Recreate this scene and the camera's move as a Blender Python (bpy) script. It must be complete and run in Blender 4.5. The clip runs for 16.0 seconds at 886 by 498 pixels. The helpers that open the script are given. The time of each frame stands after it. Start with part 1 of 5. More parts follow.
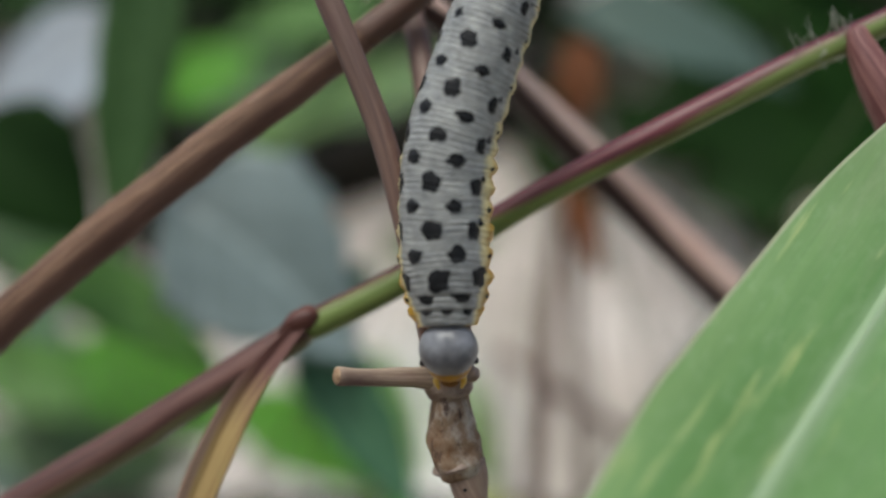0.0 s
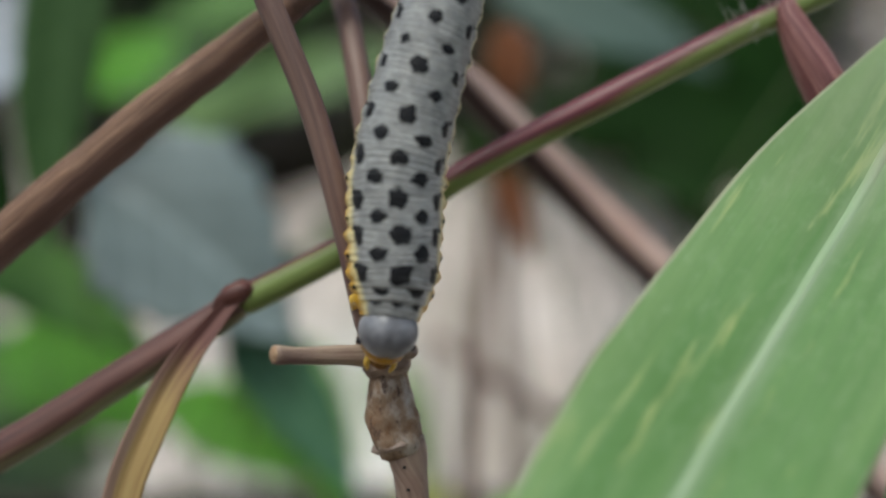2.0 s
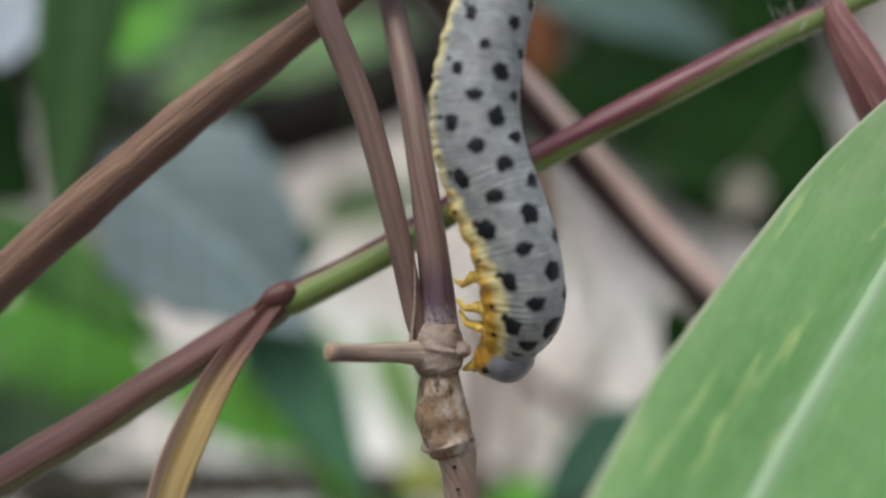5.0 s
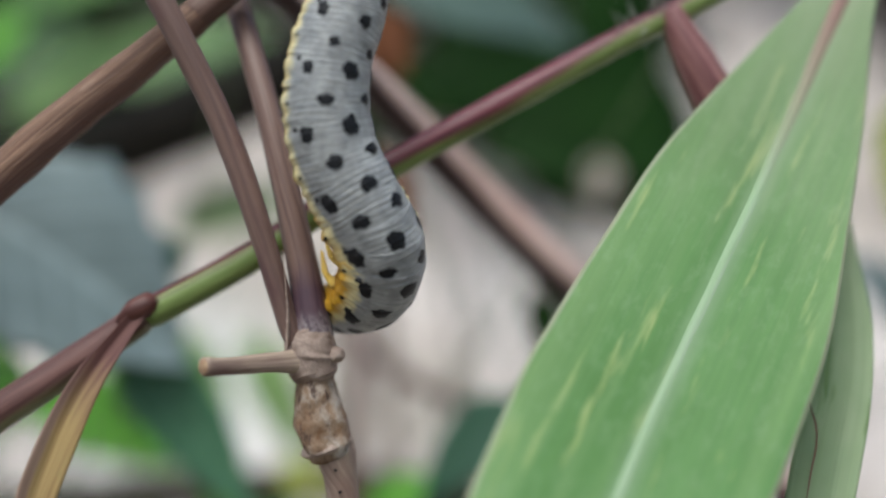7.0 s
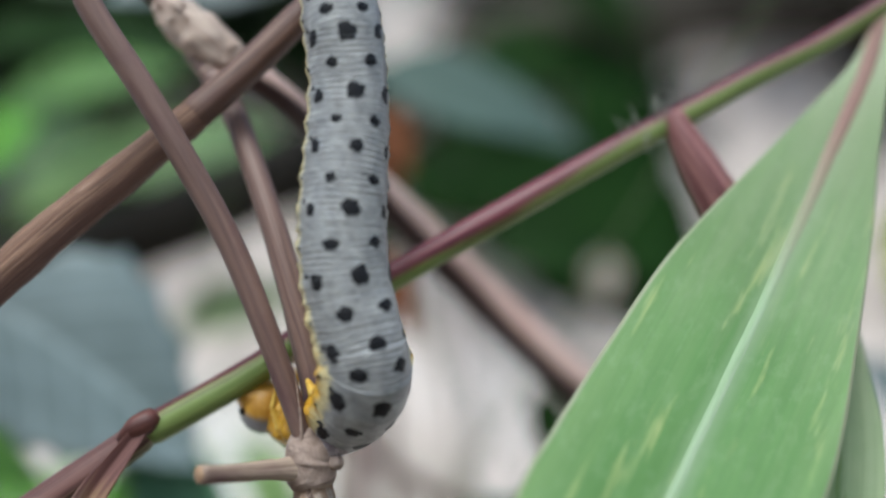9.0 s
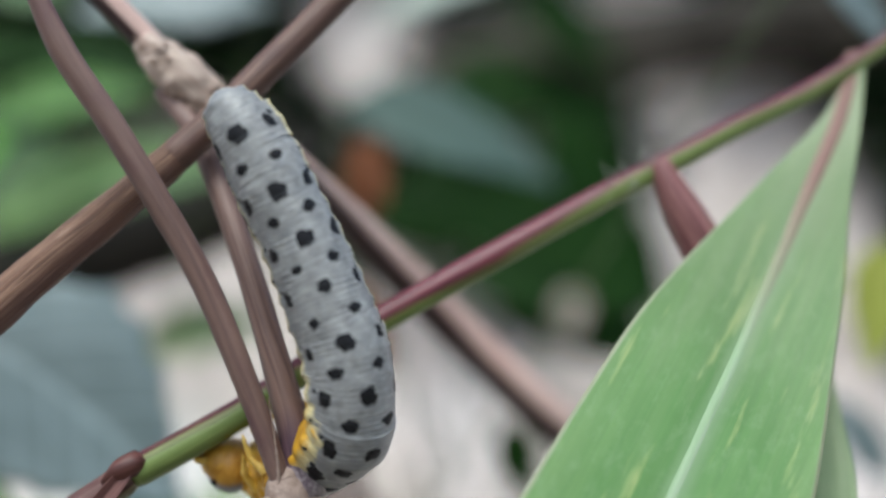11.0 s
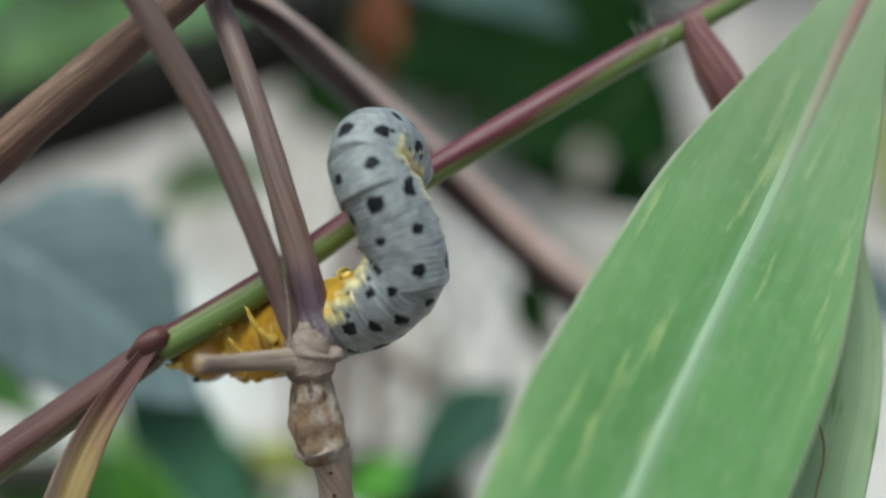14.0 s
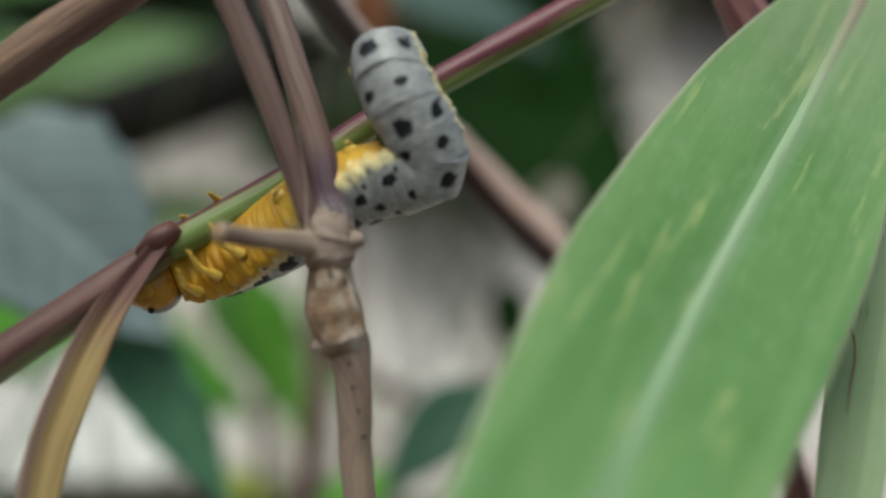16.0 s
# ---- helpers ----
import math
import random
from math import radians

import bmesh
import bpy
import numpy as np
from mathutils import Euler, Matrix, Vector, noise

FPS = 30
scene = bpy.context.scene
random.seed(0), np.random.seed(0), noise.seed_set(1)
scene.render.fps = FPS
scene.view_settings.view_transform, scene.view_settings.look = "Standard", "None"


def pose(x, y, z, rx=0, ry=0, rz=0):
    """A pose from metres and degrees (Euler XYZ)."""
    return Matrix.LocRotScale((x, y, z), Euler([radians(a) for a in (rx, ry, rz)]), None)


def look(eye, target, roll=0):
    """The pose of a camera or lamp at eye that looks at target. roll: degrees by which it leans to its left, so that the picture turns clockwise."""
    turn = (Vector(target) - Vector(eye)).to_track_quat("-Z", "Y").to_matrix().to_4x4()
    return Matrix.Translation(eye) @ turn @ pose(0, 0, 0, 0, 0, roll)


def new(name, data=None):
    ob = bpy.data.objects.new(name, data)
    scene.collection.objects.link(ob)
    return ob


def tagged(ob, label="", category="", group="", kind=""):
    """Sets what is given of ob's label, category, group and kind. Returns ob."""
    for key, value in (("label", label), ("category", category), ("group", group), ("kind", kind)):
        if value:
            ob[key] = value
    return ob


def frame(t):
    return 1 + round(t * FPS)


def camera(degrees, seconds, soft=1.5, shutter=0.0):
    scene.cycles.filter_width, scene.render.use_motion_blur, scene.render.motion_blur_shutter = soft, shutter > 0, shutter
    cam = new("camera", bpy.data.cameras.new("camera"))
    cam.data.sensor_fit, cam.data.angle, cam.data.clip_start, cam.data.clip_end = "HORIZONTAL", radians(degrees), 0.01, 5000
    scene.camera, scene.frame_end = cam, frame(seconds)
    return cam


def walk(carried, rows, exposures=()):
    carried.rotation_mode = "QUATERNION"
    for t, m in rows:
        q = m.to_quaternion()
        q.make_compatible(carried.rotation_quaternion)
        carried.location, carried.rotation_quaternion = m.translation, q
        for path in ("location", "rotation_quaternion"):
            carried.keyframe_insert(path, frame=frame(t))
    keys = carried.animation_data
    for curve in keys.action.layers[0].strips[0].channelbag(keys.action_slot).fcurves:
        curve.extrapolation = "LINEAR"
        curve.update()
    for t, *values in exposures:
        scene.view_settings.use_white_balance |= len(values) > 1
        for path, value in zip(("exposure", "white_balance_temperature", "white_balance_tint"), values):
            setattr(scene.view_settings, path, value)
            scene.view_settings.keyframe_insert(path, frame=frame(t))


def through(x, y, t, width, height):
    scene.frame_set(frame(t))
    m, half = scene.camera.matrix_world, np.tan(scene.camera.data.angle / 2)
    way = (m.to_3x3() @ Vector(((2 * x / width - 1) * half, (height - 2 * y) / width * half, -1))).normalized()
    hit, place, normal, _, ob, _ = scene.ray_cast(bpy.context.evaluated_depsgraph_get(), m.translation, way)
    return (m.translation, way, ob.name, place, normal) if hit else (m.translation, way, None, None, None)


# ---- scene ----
MM = 0.001

# ---- camera and its way (millimetres) ----
PATH = [
    (0, (2.24, -68.98, 6.32), (-1.64, -1.10, 7.48), -0.04),
    (0.5, (1.50, -68.16, 6.19), (-1.02, -0.22, 7.37), 0.21),
    (1, (0.36, -68.54, 5.94), (-0.29, -0.55, 7.42), -0.08),
    (1.5, (0.67, -68.47, 5.83), (0.59, -0.49, 7.36), -0.29),
    (2, (1.65, -68.57, 5.16), (1.97, -0.57, 6.09), -0.82),
    (2.5, (-0.49, -67.86, 4.86), (2.14, 0.09, 4.31), -0.10),
    (3, (1.13, -68.15, 4.59), (2.64, -0.17, 4.33), -0.20),
    (3.5, (1.03, -67.92, 5.40), (4.32, -0.05, 2.90), -0.49),
    (4, (-1.48, -67.21, 5.78), (0.51, 0.76, 5.79), 0.79),
    (6.5, (-4.00, -68.96, 8.95), (2.59, -1.36, 5.64), -1.21),
    (7, (-3.57, -69.07, 7.89), (6.31, -1.82, 6.11), -2.64),
    (7.5, (-3.45, -68.65, 8.93), (5.96, -1.31, 7.86), -3.24),
    (8, (-2.66, -68.95, 7.75), (6.11, -1.54, 9.50), -3.50),
    (8.5, (-2.31, -68.69, 7.35), (6.04, -1.30, 10.90), -2.88),
    (9, (-3.32, -68.30, 8.58), (6.53, -1.11, 12.11), -2.29),
    (9.5, (-3.75, -68.54, 7.13), (6.98, -1.85, 14.91), -2.24),
    (12, (-5.39, -67.74, 11.28), (7.31, -0.95, 12.75), -0.27),
    (12.5, (-4.33, -67.24, 9.03), (6.88, -0.17, 8.99), -0.60),
    (13, (-5.36, -67.06, 9.63), (6.92, -0.21, 7.71), -0.81),
    (13.5, (-5.53, -66.51, 9.03), (6.99, 0.27, 6.25), -0.59),
    (14, (-5.26, -66.30, 9.71), (6.36, 0.59, 5.96), -0.55),
    (14.5, (-5.31, -66.03, 6.92), (5.79, 0.95, 3.21), -0.92),
    (15, (-6.69, -65.39, 5.24), (6.39, 1.23, 1.44), -0.53),
    (15.5, (-7.57, -64.99, 1.74), (5.39, 1.77, 1.44), 0.11),
    (16, (-9.83, -63.45, -3.64), (5.56, 2.68, 0.02), -0.12),
]
cam = camera(41.0, 16.0, soft=2.5, shutter=0.3)
cam.data.dof.use_dof = True
cam.data.dof.focus_distance = 0.0672
cam.data.dof.aperture_fstop = 10.5
walk(cam, [(t, look(Vector(e) * MM, Vector(g) * MM, r)) for t, e, g, r in PATH], exposures=[(0.0, 0.1, 6300, 0), (2.5, 0.07, 6250, -1), (3.5, -0.04, 6700, -6), (4.2, 0.2, 6300, 0), (6.5, 0.29, 6000, 1), (8.0, 0.32, 5900, 1), (9.5, 0.48, 5800, 0), (12.0, 0.38, 5850, 1), (12.5, 0.24, 5800, -5), (13.5, 0.2, 5750, -9), (14.2, 0.17, 5750, -9), (15.0, 0.03, 5600, -9), (16.0, 0.09, 6250, -6)])

# ---- light: bright shade under a veiled sky ----
world = bpy.data.worlds.new("sky")
scene.world = world
world.use_nodes = True
wn = world.node_tree.nodes
sky = wn.new("ShaderNodeTexSky")
sky.sky_type, sky.sun_disc = "NISHITA", False
sky.sun_elevation, sky.sun_rotation = radians(58), radians(200)
sky.air_density, sky.dust_density, sky.ozone_density = 1.0, 4.0, 1.0
world.node_tree.links.new(sky.outputs[0], wn["Background"].inputs[0])
wn["Background"].inputs[1].default_value = 0.125
sun = new("sun", bpy.data.lights.new("sun", "SUN"))
sun.data.energy, sun.data.angle, sun.data.color = 2.1, radians(28), (1.0, 0.96, 0.91)
sun.matrix_world = look((-0.5, -1.0, 2.3), (0, 0, 0))


# ---- materials ----
def material(name, rough=0.6, spec=0.4):
    m = bpy.data.materials.new(name)
    m.use_nodes = True
    bsdf = m.node_tree.nodes["Principled BSDF"]
    bsdf.inputs["Roughness"].default_value = rough
    bsdf.inputs["Specular IOR Level"].default_value = spec
    return m, m.node_tree, bsdf


def node(tree, kind, **inputs):
    n = tree.nodes.new(kind)
    for k, v in inputs.items():
        n.inputs[k.replace("_", " ")].default_value = v
    return n


def ramp(tree, fac, stops):
    r = tree.nodes.new("ShaderNodeValToRGB")
    e = r.color_ramp.elements
    while len(e) < len(stops):
        e.new(0.5)
    for el, (p, c) in zip(e, stops):
        el.position, el.color = p, (*c, 1)
    tree.links.new(fac, r.inputs[0])
    return r.outputs[0]


def mix(tree, fac, a, b, mode="MIX"):
    m = tree.nodes.new("ShaderNodeMix")
    m.data_type, m.blend_type = "RGBA", mode
    for socket, v in ((m.inputs[0], fac), (m.inputs[6], a), (m.inputs[7], b)):
        if hasattr(v, "links"):
            tree.links.new(v, socket)
        else:
            socket.default_value = v if isinstance(v, (int, float)) else (*v, 1)
    return m.outputs[2]


def coords(tree, attr, scale):
    if attr:
        src = tree.nodes.new("ShaderNodeAttribute")
        src.attribute_name = attr
        out = src.outputs["Vector"]
    else:
        out = tree.nodes.new("ShaderNodeTexCoord").outputs["Object"]
    mp = tree.nodes.new("ShaderNodeMapping")
    mp.inputs["Scale"].default_value = scale
    tree.links.new(out, mp.inputs[0])
    return mp.outputs[0]


def noise_at(tree, vec, scale, detail=4, rough=0.6):
    n = node(tree, "ShaderNodeTexNoise", Scale=scale, Detail=detail, Roughness=rough)
    tree.links.new(vec, n.inputs["Vector"])
    return n.outputs["Fac"]


def bump(tree, bsdf, height, strength, dist):
    b = node(tree, "ShaderNodeBump", Strength=strength, Distance=dist)
    tree.links.new(height, b.inputs["Height"])
    tree.links.new(b.outputs[0], bsdf.inputs["Normal"])


def stem_material(name, dark, light, blotch, rough=0.5, under=None):
    """Fibrous stalk: long streaks, blotches, and where asked a second colour or painted shade on one flank."""
    m, t, b = material(name, rough, 0.35)
    streak = noise_at(t, coords(t, "stem", (1.6, 1.6, 0.07)), 1.6, 6)
    spots = noise_at(t, coords(t, "stem", (0.5, 0.5, 0.22)), 1.0, 5)
    col = ramp(t, streak, [(0.32, dark), (0.68, light)])
    col = mix(t, ramp(t, spots, [(0.5, (0, 0, 0)), (0.72, (1, 1, 1))]), col, blotch)
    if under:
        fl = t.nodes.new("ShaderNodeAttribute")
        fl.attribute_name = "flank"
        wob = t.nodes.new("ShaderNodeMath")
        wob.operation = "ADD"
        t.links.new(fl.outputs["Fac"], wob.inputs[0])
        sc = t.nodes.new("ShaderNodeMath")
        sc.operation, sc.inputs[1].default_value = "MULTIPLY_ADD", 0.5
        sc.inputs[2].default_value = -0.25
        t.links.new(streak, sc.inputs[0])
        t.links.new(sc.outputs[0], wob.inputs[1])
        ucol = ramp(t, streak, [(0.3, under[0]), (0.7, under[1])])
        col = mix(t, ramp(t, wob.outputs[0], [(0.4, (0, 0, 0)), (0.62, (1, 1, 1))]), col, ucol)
    t.links.new(col, b.inputs["Base Color"])
    bump(t, b, streak, 0.35, 0.0002)
    return m


def leaf_material(name, dark, light, vein=0.0, streaks=None, attr="blade", rough=0.5, through=0.25, gloss=0.3, base=None, veins=0.0, zone=None):
    m, t, b = material(name, rough, gloss)
    big = noise_at(t, coords(t, attr, (0.12, 0.06, 1)), 1.0, 4)
    col = ramp(t, big, [(0.3, dark), (0.7, light)])
    if vein:
        w = noise_at(t, coords(t, attr, (3.2, 0.02, 1)), 1.0, 5, 0.7)
        fine = ramp(t, w, [(0.3, (0.86, 0.87, 0.86)), (0.7, (1.1, 1.08, 1.08))])
        col = mix(t, 1.0, col, fine, "MULTIPLY")
        bump(t, b, w, 0.12, 0.0001)
    if streaks:
        s = noise_at(t, coords(t, attr, (0.75, 0.075, 1)), 1.0, 4, 0.6)
        col = mix(t, ramp(t, s, [(0.575, (0, 0, 0)), (0.66, (0.9, 0.9, 0.9))]), col, streaks)
        band = noise_at(t, coords(t, attr, (0.33, 0.016, 1)), 1.0, 3)
        col = mix(t, ramp(t, band, [(0.45, (0, 0, 0)), (0.65, (0.55, 0.55, 0.55))]), col, (0.26, 0.4, 0.16))
        s2 = noise_at(t, coords(t, attr, (1.1, 0.5, 1)), 1.0, 5, 0.7)
        col = mix(t, ramp(t, s2, [(0.5, (0, 0, 0)), (0.72, (0.38, 0.38, 0.38))]), col, (0.29, 0.42, 0.22))
    if veins:
        sep = t.nodes.new("ShaderNodeSeparateXYZ")
        t.links.new(coords(t, "rib", (1, 1, 1)), sep.inputs[0])
        run = t.nodes.new("ShaderNodeMath")
        run.operation = "SUBTRACT"
        t.links.new(sep.outputs[1], run.inputs[0])
        t.links.new(sep.outputs[0], run.inputs[1])
        turn = t.nodes.new("ShaderNodeMath")
        turn.operation, turn.inputs[1].default_value = "PINGPONG", 2.1
        t.links.new(run.outputs[0], turn.inputs[0])
        light = tuple(min(1, 1.6 * c + 0.05) for c in light)
        col = mix(t, ramp(t, turn.outputs[0], [(0.0, (veins, veins, veins)), (0.3, (0, 0, 0))]), col, light)
        col = mix(t, ramp(t, sep.outputs[0], [(0.15, (veins, veins, veins)), (0.5, (0, 0, 0))]), col, light)
    if zone:
        sep = t.nodes.new("ShaderNodeSeparateXYZ")
        t.links.new(coords(t, "rib", (1, 1, 1)), sep.inputs[0])
        soft = ramp(t, sep.outputs[0], [(0.15, (0.65, 0.65, 0.65)), (1.3, (0, 0, 0))])
        col = mix(t, soft, col, zone)
        col = mix(t, ramp(t, sep.outputs[2], [(0.955, (0, 0, 0)), (0.985, (0.7, 0.7, 0.7))]), col, (0.4, 0.37, 0.28))
    if base:
        sep = t.nodes.new("ShaderNodeSeparateXYZ")
        t.links.new(coords(t, attr, (0.01, 0.025, 1)), sep.inputs[0])
        fade = noise_at(t, coords(t, attr, (0.7, 0.12, 1)), 1.0, 4)
        mul = t.nodes.new("ShaderNodeMath")
        mul.operation, mul.inputs[1].default_value = "MULTIPLY_ADD", 0.5
        t.links.new(fade, mul.inputs[0])
        t.links.new(sep.outputs[1], mul.inputs[2])
        col = mix(t, ramp(t, mul.outputs[0], [(0.35, (0.9, 0.9, 0.9)), (1.0, (0, 0, 0))]), col, base)
    t.links.new(col, b.inputs["Base Color"])
    if through:
        tr = t.nodes.new("ShaderNodeBsdfTranslucent")
        t.links.new(col, tr.inputs[0])
        ms = t.nodes.new("ShaderNodeMixShader")
        ms.inputs[0].default_value = through
        t.links.new(b.outputs[0], ms.inputs[1])
        t.links.new(tr.outputs[0], ms.inputs[2])
        t.links.new(ms.outputs[0], t.nodes["Material Output"].inputs[0])
    return m


def skin_material():
    """Pale grey wrinkled back, light on its fine folds painted whitish and their shade dark, cream flank, yellow
    underside.
    """
    m, t, b = material("larva skin", 0.4, 0.42)
    a = t.nodes.new("ShaderNodeAttribute")
    a.attribute_name = "flank"
    fine = noise_at(t, coords(t, "skin", (1.5, 2.6, 1.5)), 1.0, 5)
    wide = noise_at(t, coords(t, "skin", (0.35, 0.35, 0.35)), 1.0, 3)
    grey = ramp(t, fine, [(0.3, (0.155, 0.156, 0.157)), (0.7, (0.39, 0.39, 0.388))])
    grey = mix(t, wide, grey, (0.275, 0.276, 0.277))
    # whitish lines paint the light that raised folds catch
    line = noise_at(t, coords(t, "skin", (0.7, 5.6, 0.7)), 1.0, 4)
    grey = mix(t, ramp(t, line, [(0.53, (0, 0, 0)), (0.72, (0.36, 0.36, 0.36))]), grey, (0.58, 0.58, 0.565))
    # dark lines put the shade between folds into the colour
    crease_shade = noise_at(t, coords(t, "skin", (0.5, 4.1, 0.5)), 1.0, 4)
    grey = mix(t, ramp(t, crease_shade, [(0.34, (0.35, 0.35, 0.35)), (0.43, (0, 0, 0))]), grey, (0.13, 0.13, 0.135))
    blotch = noise_at(t, coords(t, "skin", (1.1, 1.1, 1.1)), 1.0, 4, 0.65)
    grey = mix(t, 1.0, grey, ramp(t, blotch, [(0.35, (0.72, 0.725, 0.735)), (0.65, (1.14, 1.14, 1.13))]), "MULTIPLY")
    yel = ramp(t, wide, [(0.3, (0.36, 0.165, 0.008)), (0.7, (0.6, 0.36, 0.03))])
    edge = t.nodes.new("ShaderNodeMath")
    edge.operation = "MULTIPLY_ADD"
    edge.inputs[1].default_value, edge.inputs[2].default_value = 0.12, -0.06
    t.links.new(fine, edge.inputs[0])
    add = t.nodes.new("ShaderNodeMath")
    t.links.new(a.outputs["Fac"], add.inputs[0])
    t.links.new(edge.outputs[0], add.inputs[1])
    col = mix(t, ramp(t, add.outputs[0], [(0.46, (0, 0, 0)), (0.52, (1, 1, 1))]), grey, (0.62, 0.53, 0.28))
    col = mix(t, ramp(t, add.outputs[0], [(0.54, (0, 0, 0)), (0.61, (1, 1, 1))]), col, yel)
    t.links.new(col, b.inputs["Base Color"])
    b.inputs["Subsurface Weight"].default_value = 0.12
    b.inputs["Subsurface Radius"].default_value = (0.0006, 0.0005, 0.0003)
    bump(t, b, line, 0.35, 0.0001)
    return m


def plain(name, a, b_, scale, rough=0.5, spec=0.4, strength=0.3, dist=0.0001, stretch=(1, 1, 1)):
    m, t, b = material(name, rough, spec)
    n = noise_at(t, coords(t, "", tuple(scale * s for s in stretch)), 1.0, 5)
    t.links.new(ramp(t, n, [(0.32, a), (0.68, b_)]), b.inputs["Base Color"])
    bump(t, b, n, strength, dist)
    return m


def bark_material():
    """Weathered orange-brown stalk: long fibres, dark worn patches, pale scuffs, shade painted purplish underneath."""
    m, t, b = material("brown stalk", 0.55, 0.32)
    streak = noise_at(t, coords(t, "stem", (2.2, 2.2, 0.09)), 1.6, 7, 0.68)
    fibre = noise_at(t, coords(t, "stem", (5.0, 5.0, 0.3)), 1.0, 4)
    col = ramp(t, streak, [(0.3, (0.085, 0.043, 0.03)), (0.5, (0.175, 0.1, 0.065)), (0.7, (0.31, 0.195, 0.135))])
    col = mix(t, 1.0, col, ramp(t, fibre, [(0.35, (0.72, 0.7, 0.7)), (0.65, (1.18, 1.16, 1.14))]), "MULTIPLY")
    worn = noise_at(t, coords(t, "stem", (0.55, 0.55, 0.2)), 1.0, 5, 0.65)
    col = mix(t, ramp(t, worn, [(0.6, (0, 0, 0)), (0.69, (0.8, 0.8, 0.8))]), col, (0.06, 0.03, 0.022))
    scuff = noise_at(t, coords(t, "stem", (0.9, 0.9, 0.16)), 1.0, 5, 0.7)
    col = mix(t, ramp(t, scuff, [(0.6, (0, 0, 0)), (0.7, (0.6, 0.6, 0.6))]), col, (0.36, 0.25, 0.19))
    # underside shade put into the colour as a purplish dark flank
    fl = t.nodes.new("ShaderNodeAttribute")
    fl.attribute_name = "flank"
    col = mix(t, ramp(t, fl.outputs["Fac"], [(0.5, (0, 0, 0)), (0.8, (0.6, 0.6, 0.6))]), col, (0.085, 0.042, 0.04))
    t.links.new(col, b.inputs["Base Color"])
    bump(t, b, fibre, 0.5, 0.0003)
    return m


BARK = bark_material()
# its darker second colour is the branch's underside shade, painted in
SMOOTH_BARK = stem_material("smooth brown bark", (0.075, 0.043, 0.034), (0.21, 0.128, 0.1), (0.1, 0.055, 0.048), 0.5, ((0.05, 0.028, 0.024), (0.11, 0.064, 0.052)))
MAUVE = stem_material("mauve stalk", (0.105, 0.062, 0.053), (0.195, 0.123, 0.102), (0.12, 0.065, 0.065))
DRYSTALK = stem_material("speckled dry stalk", (0.19, 0.125, 0.1), (0.32, 0.235, 0.185), (0.2, 0.12, 0.1), 0.6)
STRAW = stem_material("dry straw node", (0.16, 0.11, 0.08), (0.4, 0.31, 0.24), (0.15, 0.09, 0.08), 0.65)
FLUFF = stem_material("frayed straw", (0.28, 0.2, 0.16), (0.54, 0.44, 0.37), (0.32, 0.22, 0.19), 0.7)
RED = stem_material("red and green stalk", (0.06, 0.013, 0.021), (0.17, 0.038, 0.05), (0.1, 0.03, 0.034), 0.4,
                    ((0.11, 0.16, 0.04), (0.21, 0.27, 0.085)))
OLIVE = stem_material("mauve and olive stalk", (0.06, 0.026, 0.025), (0.16, 0.08, 0.068), (0.1, 0.05, 0.042), 0.45, ((0.1, 0.11, 0.045), (0.19, 0.19, 0.09)))
def shoot_material():
    """Mauve stalk that turns dark purple, then grey with bloom, towards its foot."""
    m, t, b = material("purple-footed stalk", 0.45, 0.38)
    streak = noise_at(t, coords(t, "stem", (1.8, 1.8, 0.07)), 1.6, 6)
    bloom = noise_at(t, coords(t, "stem", (2.4, 2.4, 1.6)), 1.0, 5, 0.7)
    sep = t.nodes.new("ShaderNodeSeparateXYZ")
    t.links.new(coords(t, "stem", (0.1, 0.1, 0.1)), sep.inputs[0])
    up = t.nodes.new("ShaderNodeMath")
    up.operation, up.inputs[1].default_value = "MULTIPLY_ADD", 0.16
    t.links.new(streak, up.inputs[0])
    t.links.new(sep.outputs[2], up.inputs[2])
    col = ramp(t, streak, [(0.32, (0.105, 0.062, 0.053)), (0.68, (0.22, 0.14, 0.115))])
    purple = ramp(t, streak, [(0.32, (0.045, 0.022, 0.036)), (0.68, (0.12, 0.07, 0.085))])
    col = mix(t, ramp(t, up.outputs[0], [(0.42, (1, 1, 1)), (0.62, (0, 0, 0))]), col, purple)
    foot = ramp(t, bloom, [(0.4, (0.1, 0.07, 0.085)), (0.6, (0.36, 0.31, 0.31))])
    col = mix(t, ramp(t, up.outputs[0], [(0.2, (0.9, 0.9, 0.9)), (0.31, (0, 0, 0))]), col, foot)
    t.links.new(col, b.inputs["Base Color"])
    bump(t, b, streak, 0.35, 0.0002)
    return m


